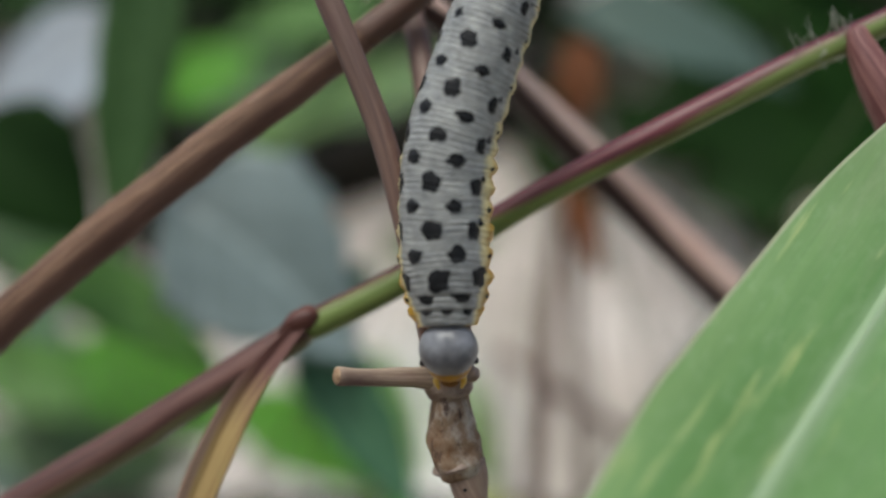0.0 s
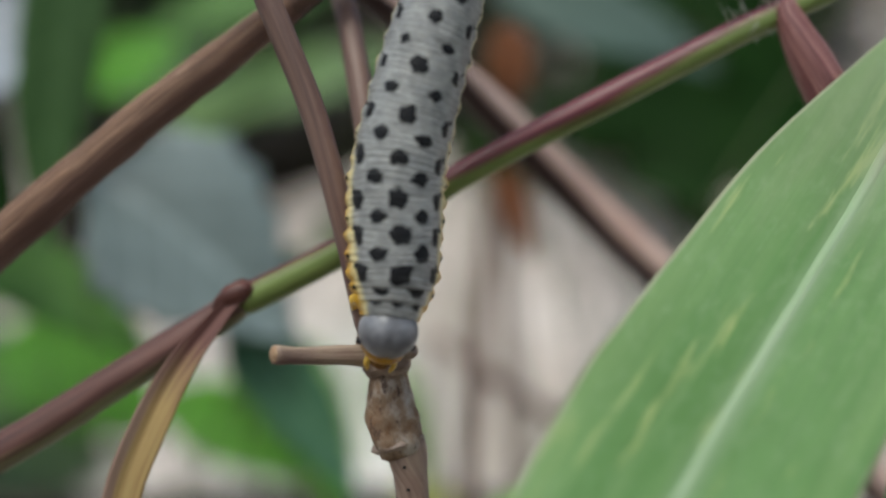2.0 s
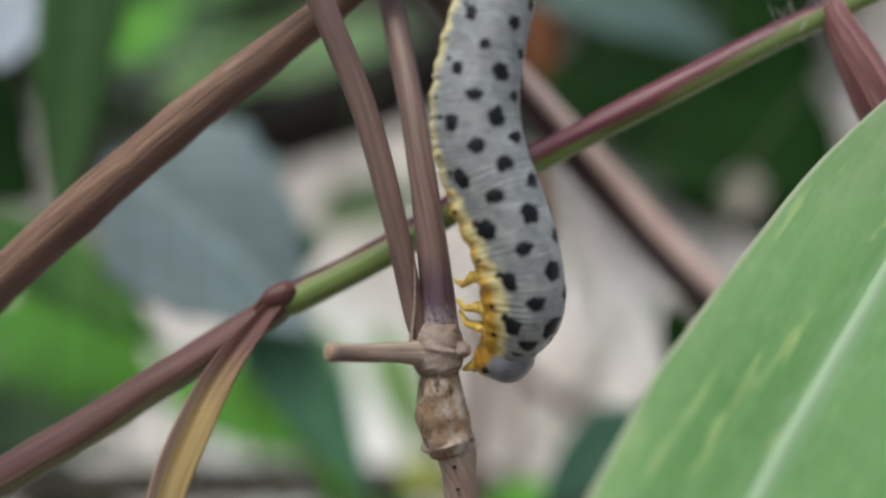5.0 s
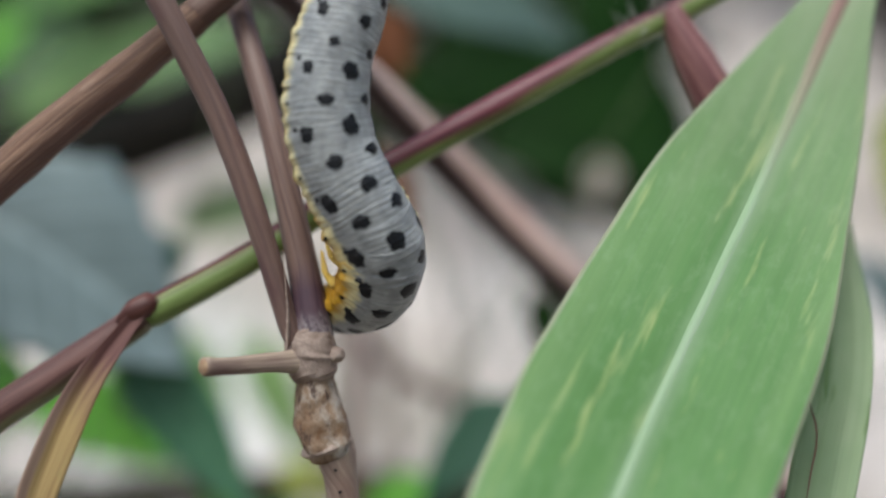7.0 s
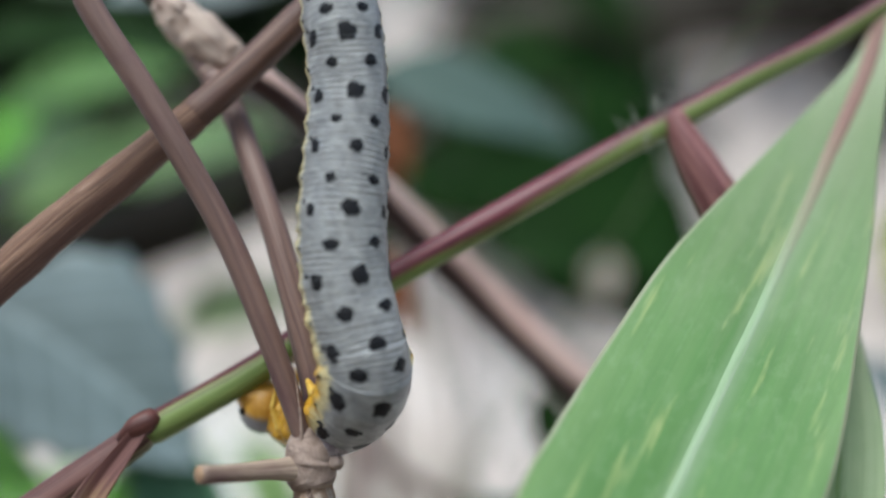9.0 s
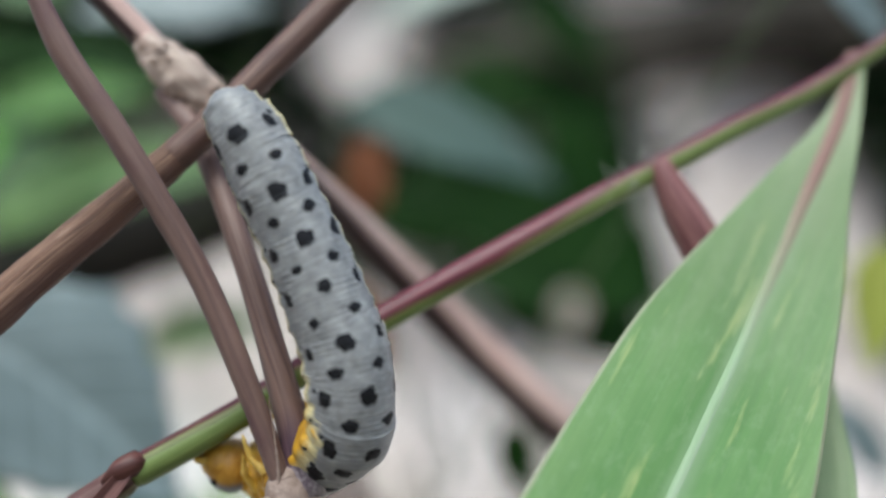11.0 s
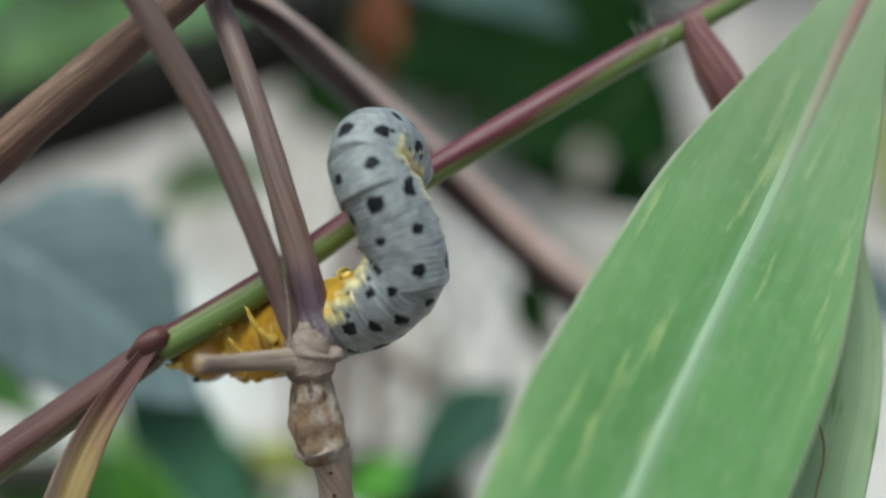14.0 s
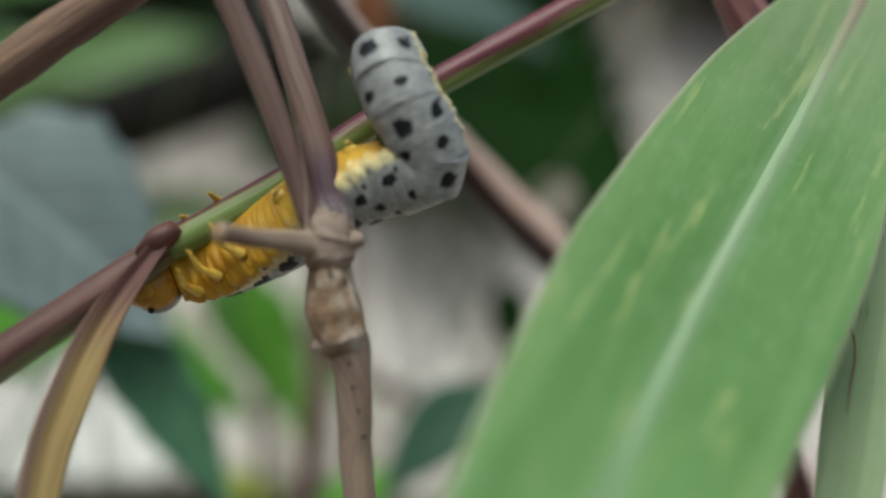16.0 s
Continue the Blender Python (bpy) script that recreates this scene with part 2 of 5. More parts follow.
SHOOT = shoot_material()
# the near-black second colour is underside shade put into the stalk
ROSE = stem_material("rosy brown stalk with painted underside shade", (0.44, 0.29, 0.25), (0.7, 0.52, 0.45), (0.5, 0.33, 0.28), 0.42, ((0.02, 0.01, 0.011), (0.055, 0.027, 0.027)))
PINK = stem_material("red sheath", (0.085, 0.024, 0.028), (0.34, 0.17, 0.155), (0.15, 0.055, 0.055))
def strap_material():
    """Withered sheath: maroon where it leaves the joint, mauve along one side, tan further down."""
    m, t, b = material("withered sheath", 0.55, 0.3)
    sep = t.nodes.new("ShaderNodeSeparateXYZ")
    t.links.new(coords(t, "blade", (1, 0.05, 1)), sep.inputs[0])
    w = noise_at(t, coords(t, "blade", (3.5, 0.05, 1)), 1.0, 5, 0.7)
    patch = noise_at(t, coords(t, "blade", (0.7, 0.25, 1)), 1.0, 4)
    tan = ramp(t, w, [(0.3, (0.24, 0.15, 0.06)), (0.7, (0.42, 0.3, 0.13))])
    tan = mix(t, ramp(t, patch, [(0.5, (0, 0, 0)), (0.7, (0.6, 0.6, 0.6))]), tan, (0.3, 0.25, 0.1))
    red = ramp(t, w, [(0.3, (0.07, 0.025, 0.025)), (0.7, (0.2, 0.1, 0.085))])
    half = t.nodes.new("ShaderNodeMath")
    half.operation, half.inputs[1].default_value = "MULTIPLY_ADD", 0.35
    t.links.new(w, half.inputs[0])
    t.links.new(sep.outputs[1], half.inputs[2])
    mauve = ramp(t, w, [(0.3, (0.16, 0.1, 0.085)), (0.7, (0.32, 0.22, 0.185))])
    tan = mix(t, ramp(t, sep.outputs[0], [(0.25, (0, 0, 0)), (0.5, (0.85, 0.85, 0.85))]), tan, mauve)
    t.links.new(mix(t, ramp(t, half.outputs[0], [(0.38, (0, 0, 0)), (0.62, (1, 1, 1))]), red, tan), b.inputs["Base Color"])
    bump(t, b, w, 0.3, 0.0001)
    return m


STRAP = strap_material()
MAROON = stem_material("maroon joint", (0.035, 0.012, 0.012), (0.13, 0.05, 0.04), (0.2, 0.09, 0.05))
BLADE = leaf_material("grass blade", (0.112, 0.24, 0.064), (0.178, 0.338, 0.115), 1, (0.4, 0.48, 0.19), through=0.3, rough=0.42, gloss=0.4, base=(0.34, 0.4, 0.24), zone=(0.27, 0.38, 0.22))
PALE_BLADE = leaf_material("pale grass blade", (0.26, 0.36, 0.17), (0.42, 0.5, 0.28), 0.6, None, through=0.4)
WHITE_BLADE = leaf_material("whitish grass blade", (0.27, 0.37, 0.2), (0.45, 0.52, 0.33), 1, (0.14, 0.24, 0.07), through=0.4)


def rib_material():
    m, t, b = material("midrib", 0.65, 0.2)
    sep = t.nodes.new("ShaderNodeSeparateXYZ")
    t.links.new(coords(t, "stem", (0.036, 0.036, 0.036)), sep.inputs[0])
    n = noise_at(t, coords(t, "stem", (1.5, 1.5, 0.1)), 1.5, 4)
    col = ramp(t, n, [(0.3, (0.22, 0.33, 0.17)), (0.7, (0.33, 0.41, 0.28))])
    col = mix(t, ramp(t, sep.outputs[2], [(0.35, (1, 1, 1)), (0.9, (0, 0, 0))]), col, (0.26, 0.16, 0.135))
    t.links.new(col, b.inputs["Base Color"])
    return m


RIB = rib_material()
GREY_LEAF = leaf_material("grey green leaf", (0.066, 0.092, 0.087), (0.2, 0.25, 0.252), rough=0.38, through=0.1, gloss=0.5, veins=0.4)
SILVER_LEAF = leaf_material("silvery leaf", (0.17, 0.19, 0.215), (0.36, 0.385, 0.43), rough=0.4, through=0.1, gloss=0.5, veins=0.3)
SAGE_LEAF = leaf_material("sage leaf", (0.045, 0.075, 0.06), (0.085, 0.13, 0.11), through=0.1)
# dark leaf green taken near black, so it carries the shade as well
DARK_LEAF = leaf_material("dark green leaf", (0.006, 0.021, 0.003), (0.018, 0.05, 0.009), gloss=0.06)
DULL_LEAF = leaf_material("pale sage leaf", (0.13, 0.22, 0.1), (0.26, 0.36, 0.2), through=0.35)
SOFT_LEAF = leaf_material("soft green leaf", (0.1, 0.2, 0.06), (0.19, 0.3, 0.12), through=0.35)
MOSS_LEAF = leaf_material("moss green leaf", (0.03, 0.075, 0.02), (0.055, 0.12, 0.035))
STRAP_LEAF = leaf_material("green toothed leaf", (0.035, 0.085, 0.022), (0.075, 0.155, 0.045), veins=0.25)
MID_LEAF = leaf_material("green leaf", (0.06, 0.16, 0.025), (0.115, 0.26, 0.045), veins=0.35)
LIME_LEAF = leaf_material("lime green leaf", (0.12, 0.34, 0.03), (0.21, 0.5, 0.07), through=0.5, veins=0.35)
LOBE_LEAF = leaf_material("drooping grey green leaf", (0.04, 0.11, 0.055), (0.09, 0.2, 0.11), rough=0.45, through=0.15, veins=0.35)
TEAL_LEAF = leaf_material("blue green leaf", (0.03, 0.085, 0.05), (0.06, 0.13, 0.08))
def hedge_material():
    m, t, b = material("shade-dark hedge leaves", 0.7, 0.08)
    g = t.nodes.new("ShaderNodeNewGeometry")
    # near-black greens hold the deep shade of the hedge in its colour
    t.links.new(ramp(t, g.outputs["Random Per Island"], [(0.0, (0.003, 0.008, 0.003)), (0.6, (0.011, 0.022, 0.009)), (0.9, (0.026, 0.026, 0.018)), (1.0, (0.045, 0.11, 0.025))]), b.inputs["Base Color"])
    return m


HEDGE = hedge_material()
WHITISH_LEAF = leaf_material("whitish green leaf", (0.4, 0.47, 0.4), (0.62, 0.68, 0.6), through=0.3)
FRESH_LEAF = leaf_material("fresh pale green leaf", (0.22, 0.38, 0.12), (0.4, 0.56, 0.24), through=0.4)
# leaf colour that imitates a bright hole in the far foliage
BRIGHT_GAP = leaf_material("pale leaf for a bright gap", (0.42, 0.36, 0.3), (0.6, 0.53, 0.46), through=0.2)
YELLOW_LEAF = leaf_material("yellow green leaf", (0.3, 0.36, 0.06), (0.45, 0.48, 0.1))
BROWN_LEAF = leaf_material("withered brown leaf", (0.15, 0.055, 0.02), (0.27, 0.1, 0.04))
SKIN = skin_material()
def spot_material():
    m, t, b = material("black spot", 0.5, 0.2)
    n = noise_at(t, coords(t, "", (2500, 2500, 2500)), 1.0, 4)
    line = noise_at(t, coords(t, "", (420, 5200, 420)), 1.0, 3)
    col = ramp(t, n, [(0.3, (0.004, 0.004, 0.005)), (0.7, (0.014, 0.014, 0.017))])
    col = mix(t, ramp(t, line, [(0.6, (0, 0, 0)), (0.7, (0.3, 0.3, 0.3))]), col, (0.22, 0.22, 0.23))
    t.links.new(col, b.inputs["Base Color"])
    bump(t, b, n, 0.3, 0.0001)
    return m


SPOT = spot_material()
FOOT = plain("yellow leg", (0.52, 0.3, 0.03), (0.78, 0.54, 0.12), 1500, 0.35)
FACE = plain("yellow face", (0.3, 0.13, 0.015), (0.62, 0.36, 0.05), 1200, 0.35)
def skull_material():
    """Grey capsule above, yellow-orange below."""
    m, t, b = material("head capsule", 0.38, 0.45)
    n = noise_at(t, coords(t, "", (900, 900, 900)), 1.0, 5)
    sep = t.nodes.new("ShaderNodeSeparateXYZ")
    t.links.new(coords(t, "", (300, 300, 300)), sep.inputs[0])
    up = t.nodes.new("ShaderNodeMath")
    up.operation, up.inputs[1].default_value = "MULTIPLY_ADD", 0.3
    t.links.new(n, up.inputs[0])
    t.links.new(sep.outputs[2], up.inputs[2])
    grey = ramp(t, n, [(0.32, (0.11, 0.11, 0.125)), (0.68, (0.24, 0.24, 0.265))])
    yel = ramp(t, n, [(0.32, (0.3, 0.12, 0.012)), (0.68, (0.58, 0.33, 0.045))])
    t.links.new(mix(t, ramp(t, up.outputs[0], [(0.0, (1, 1, 1)), (0.14, (0, 0, 0))]), grey, yel), b.inputs["Base Color"])
    bump(t, b, n, 0.2, 0.0001)
    return m


SKULL = skull_material()
CLAW = plain("brown claw", (0.12, 0.05, 0.01), (0.2, 0.09, 0.02), 2500, 0.3)
def earth_material():
    m, t, b = material("pale earth", 0.9, 0.15)
    wide = noise_at(t, coords(t, "", (17, 17, 17)), 1.0, 3)
    fine = noise_at(t, coords(t, "", (140, 140, 140)), 1.0, 5)
    col = ramp(t, wide, [(0.3, (0.35, 0.31, 0.27)), (0.48, (0.6, 0.53, 0.495)), (0.6, (0.71, 0.645, 0.62)), (0.75, (0.79, 0.76, 0.75))])
    col = mix(t, ramp(t, fine, [(0.35, (0.4, 0.4, 0.4)), (0.6, (0, 0, 0))]), col, (0.3, 0.26, 0.21))
    # the pale soil is the bare bank alone; unseen dark litter is added in front of it to cut bounced light
    sep = t.nodes.new("ShaderNodeSeparateXYZ")
    t.links.new(coords(t, "", (2, 2, 2)), sep.inputs[0])
    rim = t.nodes.new("ShaderNodeMath")
    rim.operation, rim.inputs[1].default_value = "MULTIPLY_ADD", 0.25
    t.links.new(wide, rim.inputs[0])
    t.links.new(sep.outputs[1], rim.inputs[2])
    far = node(t, "ShaderNodeVectorMath")
    far.operation, far.inputs[1].default_value = "DISTANCE", (-0.033, 0.285, -0.045)
    t.links.new(coords(t, "", (1, 1, 1)), far.inputs[0])
    rag = t.nodes.new("ShaderNodeMath")
    rag.operation, rag.inputs[1].default_value = "MULTIPLY_ADD", 0.03
    t.links.new(wide, rag.inputs[0])
    t.links.new(far.outputs["Value"], rag.inputs[2])
    col = mix(t, ramp(t, rag.outputs[0], [(0.035, (0.5, 0.5, 0.5)), (0.06, (0, 0, 0))]), col, (0.8, 0.82, 0.8))
    litter = ramp(t, fine, [(0.35, (0.06, 0.046, 0.032)), (0.65, (0.2, 0.165, 0.12))])
    col = mix(t, ramp(t, rim.outputs[0], [(0.2, (0, 0, 0)), (0.34, (1, 1, 1))]), litter, col)
    t.links.new(col, b.inputs["Base Color"])
    bump(t, b, fine, 0.6, 0.004)
    return m


EARTH = earth_material()
LOG = plain("grey log", (0.018, 0.015, 0.011), (0.07, 0.062, 0.05), 60, 0.85, 0.2, 0.5, 0.002)
def node_material():
    """Crumbling papery node: pale grey skin over orange-brown, with dark cracks."""
    m, t, b = material("dry node", 0.7, 0.25)
    wide = noise_at(t, coords(t, "stem", (0.55, 0.55, 0.6)), 1.0, 4)
    fine = noise_at(t, coords(t, "stem", (1.5, 1.5, 1.0)), 1.0, 6, 0.65)
    col = ramp(t, wide, [(0.36, (0.17, 0.09, 0.045)), (0.5, (0.25, 0.17, 0.115)), (0.64, (0.42, 0.36, 0.31))])
    col = mix(t, ramp(t, fine, [(0.35, (0.9, 0.9, 0.9)), (0.46, (0, 0, 0))]), col, (0.06, 0.032, 0.024))
    t.links.new(col, b.inputs["Base Color"])
    bump(t, b, fine, 0.8, 0.0004)
    return m


NODE = node_material()
COLLAR = plain("pale straw", (0.17, 0.115, 0.09), (0.37, 0.285, 0.24), 900, 0.7, 0.25, 0.8, 0.0003)
CUT = plain("broken straw", (0.26, 0.16, 0.1), (0.44, 0.31, 0.2), 2500, 0.8, 0.1, 0.6, 0.0002)
# wood made near black: the shade round the stick is in this colour
SHADE_WOOD = plain("shade-dark wood", (0.006, 0.005, 0.004), (0.022, 0.018, 0.013), 60, 0.85, 0.2, 0.5, 0.002)
GREEN_STEM = plain("green stem", (0.05, 0.08, 0.03), (0.1, 0.13, 0.05), 300)
HAIR = plain("white hairs", (0.28, 0.28, 0.24), (0.4, 0.4, 0.35), 900, 0.5)


# ---- shapes (millimetres in, metres out) ----
def spline(pts, step):
    """Points about step apart on a smooth curve through pts, each with its place between them."""
    p = [Vector(q) for q in pts]
    p = [p[0] * 2 - p[1]] + p + [p[-1] * 2 - p[-2]]
    out = []
    for i in range(1, len(p) - 2):
        a, b, c, d = p[i - 1:i + 3]
        n = max(2, int((c - b).length / step))
        for k in range(n):
            s = k / n
            out.append(((b * 2 + (c - a) * s + (a * 2 - b * 5 + c * 4 - d) * s * s + (b * 3 - a - c * 3 + d) * s ** 3) * 0.5, i - 1 + s))
    out.append((p[-2], len(p) - 3.0))
    return out


def between(values, s):
    i = min(int(s), len(values) - 2)
    return values[i] + (values[i + 1] - values[i]) * (s - i)


def smooth(values, s):
    """Like between, but rounded at the given places."""
    i = min(int(s), len(values) - 2)
    a, b = values[i], values[i + 1]
    p = values[i - 1] if i else 2 * a - b
    q = values[i + 2] if i + 2 < len(values) else 2 * b - a
    u = s - i
    return max(0.01, 0.5 * (2 * a + (b - p) * u + (2 * p - 5 * a + 4 * b - q) * u * u + (3 * a - p - 3 * b + q) * u ** 3))


def tube(pts, radii, sides=16, step=0.7, lump=0.03, flank=None, seed=0, tip=1.0):
    """A stalk: its radius swells and shrinks along the way; ends closed and slightly domed."""
    bm = bmesh.new()
    st = bm.verts.layers.float_vector.new("stem")
    fl = bm.verts.layers.float.new("flank")
    line = spline(pts, step)
    thick = max(radii)
    rings, along = [], 0.0
    up = Vector((0, 0, 1))
    for k, (p, s) in enumerate(line):
        t = (line[min(k + 1, len(line) - 1)][0] - line[max(k - 1, 0)][0]).normalized()
        u = (up - t * up.dot(t))
        if u.length < 0.05:
            u = Vector((1, 0, 0)) - t * t.x
        u.normalize()
        v = t.cross(u)
        if k:
            along += (p - line[k - 1][0]).length
        r = between(radii, s)
        if k in (0, len(line) - 1):
            r *= tip * 0.9
        ring = []
        for j in range(sides):
            a = 2 * math.pi * j / sides
            w = 1 + lump * noise.noise(Vector((math.cos(a), math.sin(a), along * 0.35 + seed * 7.3))) \
                + lump * 0.5 * noise.noise(Vector((math.cos(a) * 2, math.sin(a) * 2, along * 1.1 + seed)))
            d = u * math.cos(a) + v * math.sin(a)
            vert = bm.verts.new((p + d * r * w) * MM)
            vert[st] = Vector((math.cos(a) * thick, math.sin(a) * thick, along + seed * 13))
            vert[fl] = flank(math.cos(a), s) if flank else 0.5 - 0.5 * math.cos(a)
            ring.append(vert)
        rings.append(ring)
    for a, b in zip(rings, rings[1:]):
        for j in range(sides):
            bm.faces.new((a[j], a[(j + 1) % sides], b[(j + 1) % sides], b[j]))
    bm.faces.new(list(reversed(rings[0])))
    bm.faces.new(rings[-1])
    return bm


def blade(line, half, facing, cup=0.12, thick=0.12, across=10, step=1.5, serrate=0.0, wave=0.0, seed=0, teeth=2.2):
    """A leaf along a midrib: half = widths on its two sides by place; cup folds it up along the rib; it has a thickness."""
    bm = bmesh.new()
    bl = bm.verts.layers.float_vector.new("blade")
    rb = bm.verts.layers.float_vector.new("rib")
    pts = spline(line, step)
    top, low, along = [], [], 0.0
    facing = Vector(facing).normalized()
    for k, (p, s) in enumerate(pts):
        t = (pts[min(k + 1, len(pts) - 1)][0] - pts[max(k - 1, 0)][0]).normalized()
        n = (facing - t * facing.dot(t)).normalized()
        side = t.cross(n)
        if k:
            along += (p - pts[k - 1][0]).length
        l, r = smooth([h[0] for h in half], s), smooth([h[1] for h in half], s)
        if serrate:
            saw = 1 - serrate * ((along / teeth) % 1.0)
            l, r = l * saw, r * saw
        a, b = [], []
        for j in range(-across, across + 1):
            x = j / across * (r if j > 0 else l)
            lift = cup * abs(x) + wave * math.sin(along * 0.25 + seed + (2 if j > 0 else 0)) * (x / max(l, r, 0.01)) ** 2
            q = p + side * x + n * lift
            for row, o in ((a, 0.5), (b, -0.5)):
                v = bm.verts.new((q + n * thick * o) * MM)
                v[bl] = Vector((x + seed * 31, along, 0))
                v[rb] = Vector((abs(x), along, abs(j) / across))
                row.append(v)
        top.append(a)
        low.append(b)
    m = 2 * across
    for k in range(len(top) - 1):
        for j in range(m):
            bm.faces.new((top[k][j], top[k][j + 1], top[k + 1][j + 1], top[k + 1][j]))
            bm.faces.new((low[k][j + 1], low[k][j], low[k + 1][j], low[k + 1][j + 1]))
        bm.faces.new((top[k][0], top[k + 1][0], low[k + 1][0], low[k][0]))
        bm.faces.new((top[k + 1][m], top[k][m], low[k][m], low[k + 1][m]))
    return bm


def part(name, bm, mat, parent=None, label="", smooth=True):
    bmesh.ops.recalc_face_normals(bm, faces=bm.faces)
    me = bpy.data.meshes.new(name)
    bm.to_mesh(me)
    bm.free()
    me.materials.append(mat)
    if smooth:
        me.polygons.foreach_set("use_smooth", [True] * len(me.polygons))
    ob = new(name, me)
    ob.parent = parent
    return tagged(ob, label)


def thing(name, place, label, category, group=""):
    ob = new(name)
    ob.location = Vector(place) * MM
    ob.empty_display_size = 0.005
    return tagged(ob, label, category, group)


def under(name, bm, mat, parent, label="", smooth=True):
    """A part given in the place's millimetres, under a thing that stands elsewhere."""
    bmesh.ops.translate(bm, verts=bm.verts, vec=-parent.matrix_basis.translation)
    return part(name, bm, mat, parent, label, smooth)


def joined(*bms):
    out = bms[0]
    for b in bms[1:]:
        me = bpy.data.meshes.new("joint")
        b.to_mesh(me)
        b.free()
        out.from_mesh(me)
        bpy.data.meshes.remove(me)
    return out


def blob(cx, cy, cz, rx, ry, rz, seed=0, lump=0.06):
    bm = bmesh.new()
    bmesh.ops.create_uvsphere(bm, u_segments=16, v_segments=12, radius=1)
    for v in bm.verts:
        w = 1 + lump * noise.noise(v.co * 2 + Vector((seed, 0, 0)))
        v.co = Vector((cx + v.co.x * rx * w, cy + v.co.y * ry * w, cz + v.co.z * rz * w)) * MM
    return bm


GROUND = -150.0


def ground_height(x, y):
    bank = 1 / (1 + math.exp(max(-50.0, min(50.0, -(y - 330) / 42.0))))
    rough = 6 * noise.noise(Vector((x, y, 0)) * 0.012) + 2 * noise.noise(Vector((x, y, 5)) * 0.05)
    return GROUND + 400 * bank + rough * (1 if abs(x) < 3000 and abs(y) < 3000 else 0)


# ---- ground: one sheet with a pale bank ----
def ground():
    xs = [-60000, -20000, -6000, -2500, -1200] + [-800 + 25 * i for i in range(65)] + [1200, 2500, 6000, 20000, 60000]
    ys = [-60000, -20000, -6000, -2500, -1000, -500] + [-250 + 25 * i for i in range(45)] + [1300, 2500, 6000, 20000, 60000]
    bm = bmesh.new()
    rows = [[bm.verts.new((x * MM, y * MM, ground_height(x, y) * MM)) for x in xs] for y in ys]
    for a, b in zip(rows, rows[1:]):
        for i in range(len(xs) - 1):
            bm.faces.new((a[i], a[i + 1], b[i + 1], b[i]))
    tagged(part("ground", bm, EARTH), "low bank of pale bare earth, unseen dark litter added before it to cut bounced light", "ground", kind="structure")


ground()


# ---- the forked stalk with its dry node ----
def forked_stalk():
    th = thing("forked_stalk", (6, 1, GROUND), "brown forked grass stalk with a swollen dry node", "plant stalk")
    low = [(-0.4, 0, -5), (-0.1, 0, -6.8), (0.1, 0.2, -9.1), (0.2, 0.4, -11.6)]
    low = low + [(low[3][0] + 0.9, 0.6, low[3][2] - 9), (low[3][0] + 4, 1, low[3][2] - 45), (6, 1, GROUND - 3)]
    under("stalk", tube(low, [1.3, 1.0, 0.93, 0.9, 0.9, 1.0, 1.2], 18, 0.5, 0.06, seed=1), DRYSTALK, th)
    for x, y, z in [(0.1, -1, -8.8), (-0.2, -1, -7.6), (0.4, -0.9, -10.2), (-0.4, -1.1, -6.3)]:
        under("speck", blob(x, y, z, 0.11, 0.07, 0.09), SPOT, th, "tiny dark speck")
    node_line = [(-1.5, 0, 0.5), (-1.45, 0, 0), (-1.3, 0, -1.3), (-1.1, 0, -3.5), (-0.8, 0, -5), (-0.6, 0, -5.8)]
    under("node", tube(node_line, [1.15, 1.3, 1.1, 1.5, 1.58, 1.2], 36, 0.12, 0.24, seed=2), NODE, th, "swollen scarred straw-brown node")
    ring = [(-0.9, 0, -4.7), (-0.8, 0, -5.1), (-0.7, 0, -5.4)]
    under("node_ring", tube(ring, [1.3, 1.66, 1.2], 28, 0.1, 0.1, seed=3), COLLAR, th, "thin pale ring scar")
    under("bud", blob(-0.05, -0.75, 0.3, 0.5, 0.5, 0.46, 4, 0.25), COLLAR, th, "small pale bud beside the collar")
    collar = [(-1.5, 0.1, 2.3), (-1.45, 0.05, 1.75), (-1.45, 0, 1.1), (-1.4, -0.05, 0.3), (-1.35, 0, -0.7), (-1.3, 0, -1.2)]
    under("collar", tube(collar, [0.85, 1.08, 1.36, 1.52, 1.4, 1.05], 36, 0.1, 0.12, seed=14, tip=0.9), COLLAR, th, "pale straw-grey collar where the shoots part")
    twig = [(-1.2, -0.1, 0.1), (-1.9, -0.35, 0.05), (-3.3, -1, 0.1), (-5.2, -2, 0.2), (-6.5, -2.9, 0.3), (-7.4, -3.5, 0.4)]
    under("twig", tube(twig, [1.15, 0.85, 0.6, 0.52, 0.5, 0.56], 18, 0.25, 0.1, seed=5, tip=1.05), STRAW, th, "broken-off dry side twig")
    under("twig_end", tube([(-7.36, -3.47, 0.4), (-7.46, -3.54, 0.41)], [0.5, 0.46], 16, 0.05, 0.15, seed=15), CUT, th, "orange-tan broken end")
    front = [(-2.3, -0.2, 1), (-2.7, -0.3, 1.9), (-3.6, -0.6, 5.9), (-4.6, -0.8, 9.8), (-5.9, -0.9, 14), (-7.8, -1, 18.5), (-9.7, -1, 22.7), (-12, -1, 27.4), (-13.7, -1, 33)]
    fore = under("shoot", tube(front, [0.58, 0.6, 0.68, 0.73, 0.75, 0.76, 0.77, 0.75, 0.4], seed=6), MAUVE, th)
